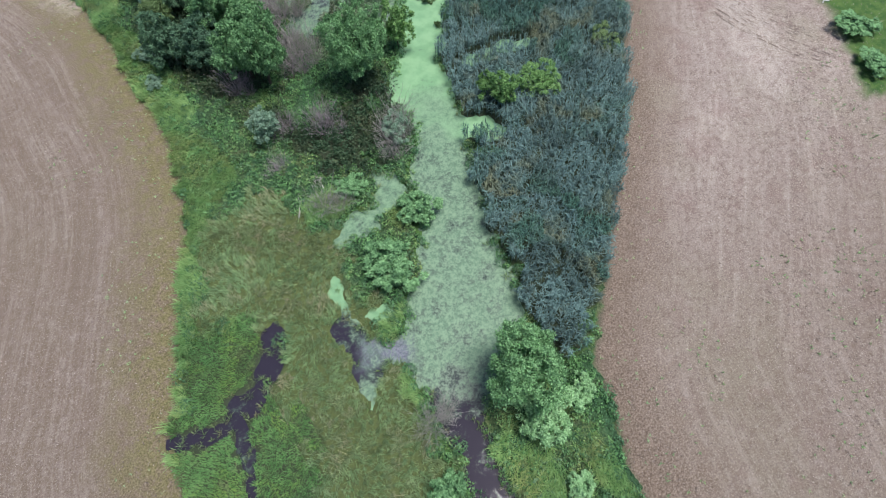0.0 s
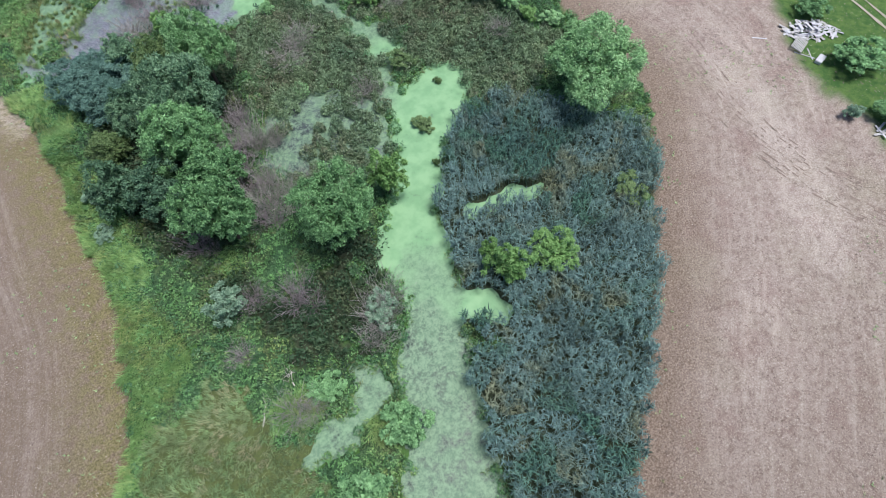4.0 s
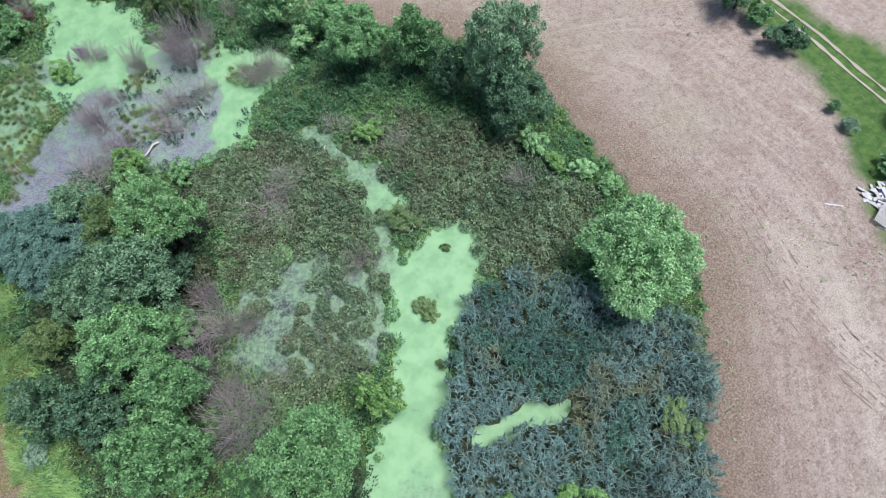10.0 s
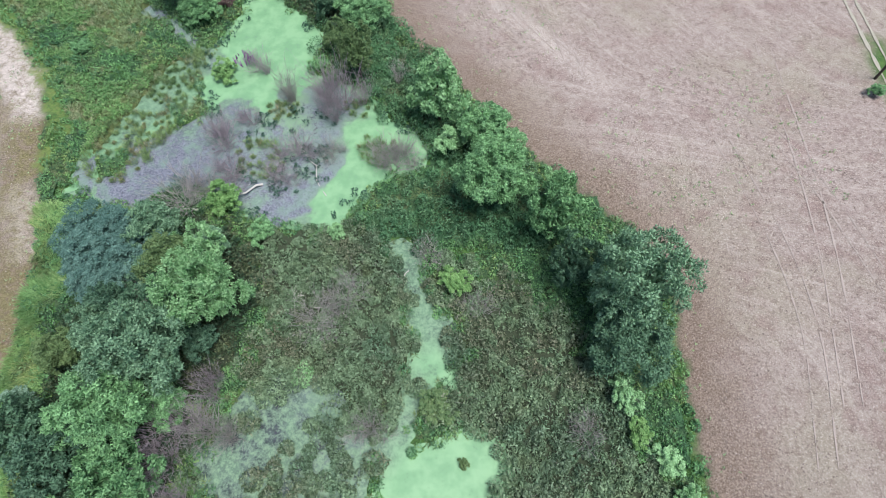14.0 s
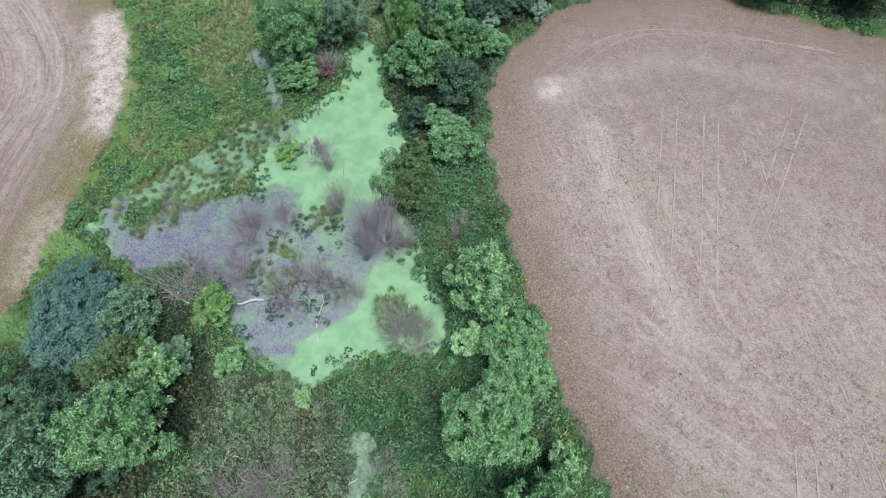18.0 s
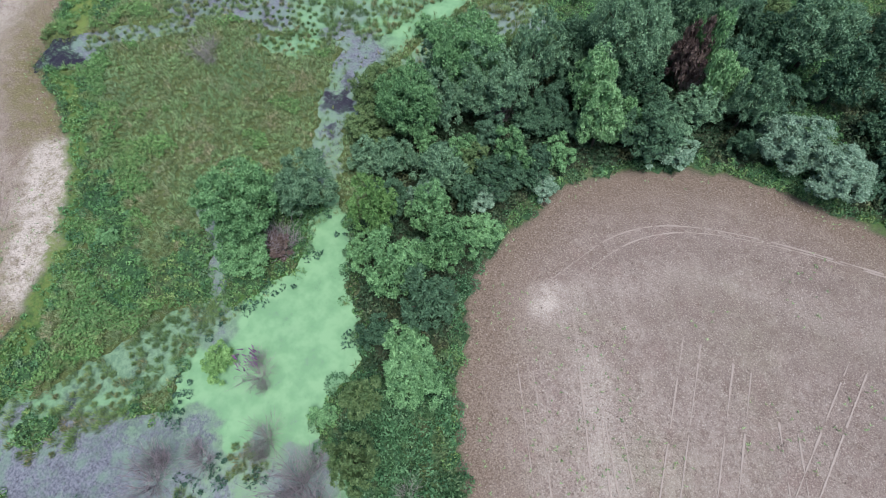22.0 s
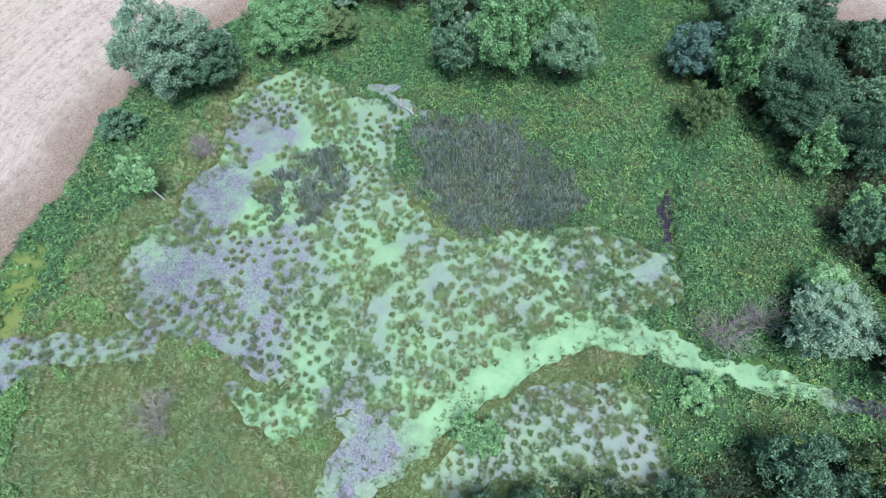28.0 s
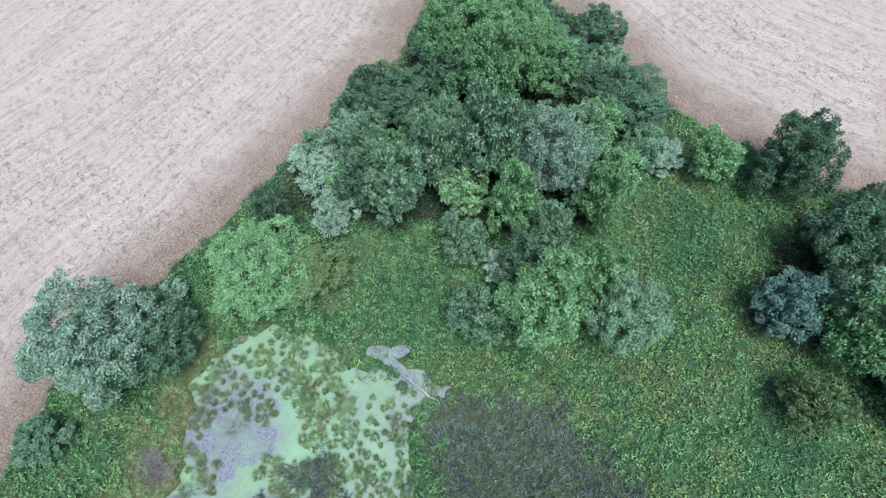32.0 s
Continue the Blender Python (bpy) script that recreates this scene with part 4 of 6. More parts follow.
gy = np.r_[(-1600, -800, -400, -220, -120, -60), np.arange(-36, -16, 2.0), np.arange(-16, 206, 0.6), np.arange(206, 235, 2.0), (270, 340, 480, 900, 1600)]
X0, X1, Y0, Y1 = gx[0], gx[-1], gy[0], gy[-1]
GX, GY = np.meshgrid(gx, gy, indexing="ij")
WX, WY = warped(GX, GY, 0.5)
EDGE = outline_distance(WETLAND, WX, WY)
ROW = outline_distance(WETLAND, GX, GY, 3)
_turned = ramp(GY, 60, 95) * ramp(GX, 15, 30) * ramp(GY, 145, 136)
ROW = ROW * (1 - _turned) + (0.8 * GX + 0.59 * GY) * _turned
WATER_D, COVER, FILM = water_at(GX, GY)
ZONE = np.where(EDGE < 0, 1, 0)
ZX, ZY = warped(GX, GY, 1.3)
# Woods and brush whose undergrowth is coloured darker, shade included.
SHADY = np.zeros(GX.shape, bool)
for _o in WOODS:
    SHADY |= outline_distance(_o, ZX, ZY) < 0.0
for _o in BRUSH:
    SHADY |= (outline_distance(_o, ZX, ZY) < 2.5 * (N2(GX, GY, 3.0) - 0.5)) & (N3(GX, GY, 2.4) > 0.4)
for _code, _outlines in ((2, (SEDGE_SOUTH, SEDGE_WEST)), (6, (SHRUB_SHORE, SHRUB_BANK)), (3, (SHRUB_EAST, SHRUB_WEST)), (7, (LUSH_SOUTH,)), (4, (REEDS,)), (5, (FORB_NORTH, FORB_WEST))):
    for _o in _outlines:
        ZONE = np.where((outline_distance(_o, ZX, ZY) < 0) & (EDGE < 0), _code, ZONE)

ZONE = np.where((ZONE == 1) & (WATER_D < 3.5 + 4 * (N2(GX, GY, 6.0) - 0.4)) & (GY > 112) & (GY < 152) & (GX < 10), 2, ZONE)


CANOPY = (ZONE == 1).astype(float)
for _ in range(3):
    CANOPY[1:-1, 1:-1] = (CANOPY[1:-1, 1:-1] + CANOPY[2:, 1:-1] + CANOPY[:-2, 1:-1] + CANOPY[1:-1, 2:] + CANOPY[1:-1, :-2]) / 5
CANOPY = ramp(CANOPY, 0.45, 1.0)


def masks(table, soft=0.8):
    out = np.zeros(GX.shape)
    for amount, nodes in table:
        out = np.maximum(out, amount * ramp(band_distance(nodes, WX, WY), soft, -0.3))
    return out


MOSSY = masks(MOSS)


def at(field, x, y):
    """A field of the plan at places on it."""
    i, j = np.searchsorted((gx[1:] + gx[:-1]) / 2, x), np.searchsorted((gy[1:] + gy[:-1]) / 2, y)
    return field[i, j]


CHANNEL = np.zeros(GX.shape)
for _x, _y, _r in ((-25.5, 130.6, 6.0), (-31.5, 139, 5.0), (-34, 147, 4.0), (-20, 136, 4.0)):
    CHANNEL = np.maximum(CHANNEL, ramp(np.hypot(GX - _x, GY - _y), _r, _r * 0.5))
TUSSOCKS = np.zeros(GX.shape, bool)
for _o in (MARSH, MARSH_SOUTH):
    TUSSOCKS |= outline_distance(_o, WX, WY) < 0.5
for _x, _y, _r in ((-2.5, 84.0, 3.4), (-0.4, 88.6, 3.6), (1.2, 92.8, 3.6), (2.6, 97.2, 2.4), (12.5, 83.5, 2.5), (21.8, 89.2, 1.8), (24.5, 84.0, 1.8), (13.8, 89.8, 1.6)):
    TUSSOCKS |= np.hypot(GX - _x, GY - _y) < _r
TUSSOCKS |= (np.hypot(GX + 11, GY - 129) < 5) | (np.hypot(GX + 28, GY - 122) < 7)
WATER_LEVEL = -0.15
HEIGHT = np.where(EDGE > 0, 0.3 * ramp(EDGE, 0, 3) + 0.10 * (N1(GX, GY, 9.0) - 0.5), 0.14 * (N1(GX, GY, 1.7) - 0.3))
_bed = WATER_LEVEL - np.clip(-WATER_D * 0.6, 0, 0.5)
HEIGHT = np.where(EDGE < 0.6, HEIGHT * ramp(WATER_D, -0.1, 0.7) + _bed * (1 - ramp(WATER_D, -0.1, 0.7)), HEIGHT)


# ---- meshes ----
def mesh_of(name, verts, faces, smooth=False):
    me = bpy.data.meshes.new(name)
    verts, faces = np.asarray(verts, np.float32), np.asarray(faces, np.int32)
    me.vertices.add(len(verts))
    me.vertices.foreach_set("co", verts.ravel())
    me.loops.add(faces.size)
    me.loops.foreach_set("vertex_index", faces.ravel())
    me.polygons.add(len(faces))
    me.polygons.foreach_set("loop_start", np.arange(0, faces.size, faces.shape[1], dtype=np.int32))
    me.update(calc_edges=True)
    if smooth:
        me.polygons.foreach_set("use_smooth", np.ones(len(faces), bool))
    me.validate()
    return me


def mesh_object(name, verts, faces, material, parent=None, smooth=False):
    me = mesh_of(name, verts, faces, smooth)
    me.materials.append(material)
    ob = new(name, me)
    ob.parent = parent
    return ob


def float_field(me, name, values):
    me.attributes.new(name, "FLOAT", "POINT").data.foreach_set("value", np.asarray(values, np.float32).ravel())


def grid_faces(nx, ny):
    i, j = np.meshgrid(np.arange(nx - 1), np.arange(ny - 1), indexing="ij")
    a = (i * ny + j).ravel()
    return np.stack([a, a + ny, a + ny + 1, a + 1], 1)


def build_ground():
    """One sheet: fine where the camera passes, coarse out to the horizon."""
    out = np.array([20.0, 60, 160, 400, 1000, 2500])
    ax, ay = np.r_[X0 - out[::-1], gx, X1 + out], np.r_[Y0 - out[::-1], gy, Y1 + out]
    pad = lambda f: np.pad(f, 6, mode="edge")  # noqa: E731
    x, y = np.meshgrid(ax, ay, indexing="ij")
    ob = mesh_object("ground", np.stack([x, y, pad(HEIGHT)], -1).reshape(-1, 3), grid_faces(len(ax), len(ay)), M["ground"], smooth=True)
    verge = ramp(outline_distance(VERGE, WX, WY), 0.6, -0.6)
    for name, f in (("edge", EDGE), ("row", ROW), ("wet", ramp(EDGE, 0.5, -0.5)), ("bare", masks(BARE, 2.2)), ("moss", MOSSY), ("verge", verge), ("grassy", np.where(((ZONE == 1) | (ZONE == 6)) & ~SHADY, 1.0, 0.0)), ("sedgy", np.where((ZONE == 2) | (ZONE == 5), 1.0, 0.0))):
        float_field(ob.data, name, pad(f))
    return tagged(ob, "dry pinkish stubble fields round a wet green hollow", "ground", kind="structure")


def build_water():
    step = 0.3
    ax, ay = np.arange(-52, 52, step), np.arange(-10, 178, step)
    x, y = np.meshgrid(ax, ay, indexing="ij")
    d, cover, film = water_at(x, y)
    faces = grid_faces(len(ax), len(ay))
    faces = faces[(d.ravel()[faces] < 1.2).any(1)]
    used, back = np.unique(faces, return_inverse=True)
    ob = mesh_object("water", np.stack([x.ravel()[used], y.ravel()[used], np.full(len(used), WATER_LEVEL)], 1), back.reshape(-1, 4), M["water"], smooth=True)
    float_field(ob.data, "cover", cover.ravel()[used])
    float_field(ob.data, "film", film.ravel()[used])
    return tagged(ob, "still marsh water under a pale green duckweed film", "water", kind="structure")


# ---- plants as scattered blades and leaves ----
rng = np.random.RandomState(7)


def blades(base, heading, length, width, lift, droop, segments=2):
    """Curved tapering grass blades: base Nx3, the rest N. lift: the angle it starts at; droop: how far it bends over."""
    n = len(base)
    u = np.stack([np.cos(heading), np.sin(heading)], 1)
    side = np.stack([-u[:, 1], u[:, 0], np.zeros(n)], 1) * (width / 2)[:, None]
    p, ang, rows = base.copy(), lift.copy(), []
    for s in range(segments + 1):
        if s == segments:
            rows.append(p[:, None])
        else:
            k = 1.0 if s == 0 else 0.85
            rows.append(np.stack([p - side * k, p + side * k], 1))
        step = (length / segments)[:, None]
        p = p + step * np.c_[u * np.cos(ang)[:, None], np.sin(ang)]
        ang = ang - droop / segments
    verts = np.concatenate(rows, 1)
    m = 2 * segments + 1
    tri = []
    for s in range(segments - 1):
        a = 2 * s
        tri += [(a, a + 1, a + 3), (a, a + 3, a + 2)]
    tri.append((2 * segments - 2, 2 * segments - 1, 2 * segments))
    faces = (np.arange(n)[:, None, None] * m + np.array(tri)[None]).reshape(-1, 3)
    return verts.reshape(-1, 3), faces


def leaves(centre, normal, size, slim=0.55):
    """Diamond leaves, each bent along its middle, 2 triangles: centre Nx3, normal Nx3, size N."""
    n = len(centre)
    normal = normal / (np.linalg.norm(normal, axis=1, keepdims=True) + 1e-9)
    a = np.cross(normal, rng.normal(size=(n, 3)))
    a /= np.linalg.norm(a, axis=1, keepdims=True) + 1e-9
    b = np.cross(normal, a)
    s = size[:, None]
    fold = normal * s * 0.18
    v = np.stack([centre - a * s * 0.5, centre + b * s * slim * 0.5 + fold, centre + a * s * 0.5, centre - b * s * slim * 0.5 + fold], 1)
    f = (np.arange(n)[:, None, None] * 4 + np.array([(0, 1, 2), (0, 2, 3)])[None]).reshape(-1, 3)
    return v.reshape(-1, 3), f


def sprays(centre, normal, size, slim=0.7):
    """Small pointed leaves, one triangle each."""
    n = len(centre)
    normal = normal / (np.linalg.norm(normal, axis=1, keepdims=True) + 1e-9)
    a = np.cross(normal, rng.normal(size=(n, 3)))
    a /= np.linalg.norm(a, axis=1, keepdims=True) + 1e-9
    b = np.cross(normal, a)
    s = size[:, None]
    v = np.stack([centre - a * s * 0.4 + b * s * slim * 0.5, centre - a * s * 0.4 - b * s * slim * 0.5, centre + a * s * 0.6], 1)
    return v.reshape(-1, 3), np.arange(3 * n).reshape(-1, 3)


def tips(centre, axis, size, slim=0.38):
    """Pointed leaves that stand out along an axis, one triangle each."""
    n = len(centre)
    axis = axis / (np.linalg.norm(axis, axis=1, keepdims=True) + 1e-9)
    b = np.cross(axis, rng.normal(size=(n, 3)))
    b /= np.linalg.norm(b, axis=1, keepdims=True) + 1e-9
    s = size[:, None]
    v = np.stack([centre - axis * s * 0.3 + b * s * slim * 0.5, centre - axis * s * 0.3 - b * s * slim * 0.5, centre + axis * s * 0.7], 1)
    return v.reshape(-1, 3), np.arange(3 * n).reshape(-1, 3)


def scatter(count, code, keep=None, box=(-60, 60, -20, 210)):
    """Random places in the plan's zones with that code, off the water."""
    x, y = rng.uniform(box[0], box[1], count), rng.uniform(box[2], box[3], count)
    ok = np.isin(at(ZONE, x, y), code) & (at(MOSSY, x, y) < 0.25 + 1.0 * N2(x, y, 0.9))
    if keep is not None:
        ok &= keep(x, y)
    return x[ok], y[ok]


def dry(x, y):
    return at(WATER_D, x, y) > 0.25


def stuff(name, parts, material, label, category):
    verts, faces, n = [], [], 0
    for v, f in parts:
        verts.append(v)
        faces.append(f + n)
        n += len(v)
    ob = mesh_object(name, np.concatenate(verts), np.concatenate(faces), material)
    return tagged(ob, label, category, kind="stuff")


def per_area(density, box=(-60, 60, -20, 210)):
    return int(density * (box[1] - box[0]) * (box[3] - box[2]))


def thinned(x, y, gap):
    """The places that keep that gap (a number each) to those before them."""
    chosen, cell = [], {}
    for i in range(len(x)):
        key = (int(x[i] // 1.5), int(y[i] // 1.5))
        near = [j for a in (-1, 0, 1) for b in (-1, 0, 1) for j in cell.get((key[0] + a, key[1] + b), ())]
        if all(math.hypot(x[i] - x[j], y[i] - y[j]) > gap[i] for j in near):
            cell.setdefault(key, []).append(i)
            chosen.append(i)
    return x[chosen], y[chosen]


def build_reeds():
    x, y = scatter(per_area(15.0, (8, 52, 0, 52)), [4], lambda a, b: at(WATER_D, a, b) > -0.15, (8, 52, 0, 52))
    n, k = len(x), 7
    tall = 1.5 + 0.9 * N1(x, y, 4.0) + rng.uniform(-0.3, 0.3, n)
    stem = blades(np.c_[x, y, np.full(n, -0.2)], rng.uniform(0, 6.28, n), tall, np.full(n, 0.035), np.full(n, 1.5), rng.uniform(0, 0.25, n))
    i = np.repeat(np.arange(n), k)
    at_height = tall[i] * rng.uniform(0.45, 0.98, n * k) - 0.2
    leaf = blades(np.c_[x[i], y[i], at_height], rng.uniform(0, 6.28, n * k), rng.uniform(0.3, 0.65, n * k), rng.uniform(0.05, 0.085, n * k), rng.uniform(0.5, 1.3, n * k), rng.uniform(0.6, 1.9, n * k))
    return stuff("reed_bed", [stem, leaf], M["reed"], "dense blue-green reed bed standing along the duckweed channel", "reeds")


def tufts(x, y, z, size, k, lean=0.0):
    """Tufts of arching blades, k each; lean: how far they follow the wind's combing."""
    n = len(x)
    i = np.repeat(np.arange(n), k)
    head = rng.uniform(0, 6.28, n * k)
    r = 0.22 * size[i] * np.sqrt(rng.rand(n * k))
    wind = 6.28 * N1(x, y, 7.0)[i] * 1.5
    way = np.where(rng.rand(n * k) < lean, wind + rng.normal(0, 0.5, n * k), head + rng.normal(0, 0.5, n * k))
    return blades(np.c_[x[i] + r * np.cos(head), y[i] + r * np.sin(head), z[i]], way, size[i] * rng.uniform(0.5, 1.0, n * k), rng.uniform(0.022, 0.045, n * k), rng.uniform(0.7, 1.45, n * k), rng.uniform(0.6, 1.8, n * k))


def build_sedge():
    x, y = scatter(per_area(26, (-46, 20, -12, 158)), [2], dry, (-46, 20, -12, 158))
    x, y = thinned(x, y, rng.uniform(0.34, 0.62, len(x)))
    size = rng.uniform(0.55, 1.25, len(x)) * np.where(y < 45, 1.1, 1.0)
    south = y < 45
    z = at(HEIGHT, x, y) - 0.03
    parts = [tufts(x[south], y[south], z[south], size[south] * 0.9, 32, 0.8), tufts(x[~south], y[~south], z[~south], size[~south] * 0.72, 40, 0.15)]
    x, y = scatter(per_area(100, (-46, 20, 40, 158)), [2], lambda a, c: dry(a, c) & (0.55 * N2(a, c, 5.0) + 0.55 * N3(a, c, 1.7) + 0.22 * N1(a, c, 0.8) + 0.25 * ramp(at(EDGE, a, c), -14.0, -5.0) > 0.86), (-46, 20, 40, 158))
    n = len(x)
    herb = sprays(np.c_[x, y, at(HEIGHT, x, y) + rng.uniform(0.2, 0.6, n)], np.c_[rng.normal(0, 0.6, n), rng.normal(0, 0.6, n), np.ones(n)], rng.uniform(0.14, 0.28, n), 0.75)
    stuff("meadow_herbs", [herb], M["meadow"], "bright green broad-leaved herbs between the sedges", "herbs")
    return stuff("sedge_meadow", parts, M["sedge"], "tufted olive and tan sedge meadow", "grass")


def mounds(x, y, cell, seed):
    """Height of rounded plant clumps, one in each cell of a shaken grid."""
    table = np.random.RandomState(seed).rand(3, 128, 128)
    i, j, out = np.floor(x / cell).astype(int), np.floor(y / cell).astype(int), np.zeros(x.shape)
    for a in (-1, 0, 1):
        for d in (-1, 0, 1):
            u, w = (i + a) % 128, (j + d) % 128
            px, py, r = (i + a + table[0, u, w]) * cell, (j + d + table[1, u, w]) * cell, cell * (0.55 + 0.45 * table[2, u, w])
            out = np.maximum(out, (0.35 + 0.65 * table[2, u, w]) * np.sqrt(np.clip(1 - ((x - px) ** 2 + (y - py) ** 2) / (r * r), 0, 1)))
    return out


def canopy_height(x, y):
    """Top of the weeds over the ground."""
    wx, wy = warped(x, y, 0.25)
    h = 0.7 * mounds(wx, wy, 1.9, 5) * (0.3 + 0.9 * N2(x, y, 4.0)) - 0.05
    return h * at(CANOPY, x, y) * ramp(-at(EDGE, x, y), 0.1, 1.4) * ramp(at(WATER_D, x, y), 0.0, 0.8) * np.where(at(MOSSY, x, y) > 0.3, 0.2, 1.0)


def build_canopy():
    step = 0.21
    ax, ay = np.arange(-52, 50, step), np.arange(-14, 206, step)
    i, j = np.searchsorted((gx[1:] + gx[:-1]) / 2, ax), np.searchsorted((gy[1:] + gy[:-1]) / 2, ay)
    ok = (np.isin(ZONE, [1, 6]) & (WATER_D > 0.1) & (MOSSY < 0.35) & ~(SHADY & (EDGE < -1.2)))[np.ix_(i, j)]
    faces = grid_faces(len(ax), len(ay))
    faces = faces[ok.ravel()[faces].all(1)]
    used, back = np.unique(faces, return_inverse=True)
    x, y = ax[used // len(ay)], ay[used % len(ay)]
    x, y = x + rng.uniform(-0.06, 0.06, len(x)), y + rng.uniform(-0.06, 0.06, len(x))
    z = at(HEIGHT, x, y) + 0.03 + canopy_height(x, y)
    # Sheet below the weeds, coloured dark as the shade between plants.
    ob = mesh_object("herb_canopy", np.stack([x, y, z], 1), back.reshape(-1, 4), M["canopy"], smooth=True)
    return tagged(ob, "low bumpy herb layer on damp ground, coloured dark for gap shade", "weeds", kind="stuff")


def build_lush():
    """Broad-leaved herbs, plant by plant, with dark gaps between them."""
    x, y = scatter(per_area(11), [1], lambda a, b: (at(WATER_D, a, b) > np.where(b > 150, 0.45, 0.3 - 0.8 * N2(a, b, 0.8))) & ~at(SHADY, a, b) & (at(EDGE, a, b) < -0.4))
    x, y = thinned(x, y, 0.5 + 0.5 * rng.beta(1.5, 2.5, len(x)))
    r = (0.27 + 0.33 * rng.beta(1.4, 2.2, len(x))) * (0.85 + 0.35 * N2(x, y, 5.0))
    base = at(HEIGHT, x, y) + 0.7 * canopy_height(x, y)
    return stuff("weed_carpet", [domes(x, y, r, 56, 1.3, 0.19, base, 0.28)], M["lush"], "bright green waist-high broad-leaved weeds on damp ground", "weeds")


def build_bank_grass():
    """Long combed grass along the foot of the banks, in swaths between the weeds."""
    box = (-22, 20, -14, 78)
    x, y = scatter(per_area(26, box), [1], lambda a, b: dry(a, b) & (a < 12) & ~at(SHADY, a, b) & (N2(a, b, 5.0) + 0.4 * ramp(at(EDGE, a, b), -5.0, -1.0) > 0.55), box)
    n, k = len(x), 5
    i = np.repeat(np.arange(n), k)
    b = blades(np.c_[x[i] + rng.normal(0, 0.1, n * k), y[i] + rng.normal(0, 0.1, n * k), at(HEIGHT, x, y)[i] + 0.1], 6.28 * N1(x, y, 6.0)[i] + rng.normal(0, 0.8, n * k), rng.uniform(0.6, 1.15, n * k), rng.uniform(0.035, 0.065, n * k), rng.uniform(0.8, 1.4, n * k), rng.uniform(0.9, 2.0, n * k))
    return stuff("bank_grass", [b], M["grass"], "long bright green grass combed over the bank", "grass")


def build_turf():
    """Short fine grass: the flat by the ditch and the bright fringe of the west field."""
    box = (-22, 0, -14, 60)
    x, y = scatter(per_area(130, box), [1, 7], lambda a, b: dry(a, b) & ((at(ZONE, a, b) == 7) | ((at(EDGE, a, b) > -2.2 + 1.2 * N1(a, b, 4.0)) & (a < 0))), box)
    n = len(x)
    b = blades(np.c_[x, y, at(HEIGHT, x, y) - 0.02], 6.28 * N1(x, y, 5.0) + rng.normal(0, 1.2, n), rng.uniform(0.25, 0.5, n), rng.uniform(0.03, 0.06, n), rng.uniform(0.6, 1.4, n), rng.uniform(0.4, 1.5, n))
    return stuff("short_grass", [b], M["turf"], "short fine green grass beside the dark ditch", "grass")


def build_fringe():
    """Rushes and sedge tufts along every water's edge."""
    x, y = rng.uniform(-45, 45, 90000), rng.uniform(-12, 172, 90000)
    d = at(WATER_D, x, y)
    keep = (d > np.where(y > 110, -2.6, -0.7) * N1(x, y, 1.2) * N2(x, y, 3.1) * 1.6) & (d < np.where(y > 110, 0.5 + 2.2 * N2(x, y, 2.6), 0.6)) & (N3(x, y, 2.3) > 0.3) & (at(ZONE, x, y) != 4)
    x, y = thinned(x[keep], y[keep], rng.uniform(0.4, 0.7, keep.sum()))
    b = tufts(x, y, np.full(len(x), WATER_LEVEL + 0.02), rng.uniform(0.4, 0.85, len(x)), 16)
    return stuff("rush_fringe", [b], M["tussock"], "green and tan rushes along the water's edge", "rushes")


def build_forbs():
    x, y = scatter(per_area(110, (-34, 2, 138, 170)), [5], None, (-34, 2, 138, 170))
    ok = (at(WATER_D, x, y) > 0.2) | (N1(x, y, 1.0) > 0.5)
    x, y = x[ok], y[ok]
    n = len(x)
    b = blades(np.c_[x, y, np.full(n, -0.15)], rng.uniform(0, 6.28, n), rng.uniform(0.35, 0.6, n) + 0.55 * N2(x, y, 0.7), rng.uniform(0.05, 0.10, n), rng.uniform(1.0, 1.55, n), rng.uniform(0.0, 0.7, n))
    px, py = scatter(per_area(3.2, (-34, 2, 138, 170)), [5], lambda a, c: N2(a, c, 1.7) > 0.42, (-34, 2, 138, 170))
    px, py = thinned(px, py, rng.uniform(0.45, 0.8, len(px)))
    stuff("marsh_herbs", [domes(px, py, rng.uniform(0.2, 0.42, len(px)), 44, 1.7, 0.15, 0.15, 0.3)], M["shrub"], "olive green leafy herbs among the smartweed", "herbs")
    return stuff("smartweed_stand", [b], M["forb"], "dark purplish green smartweed standing in shallow water", "weeds")


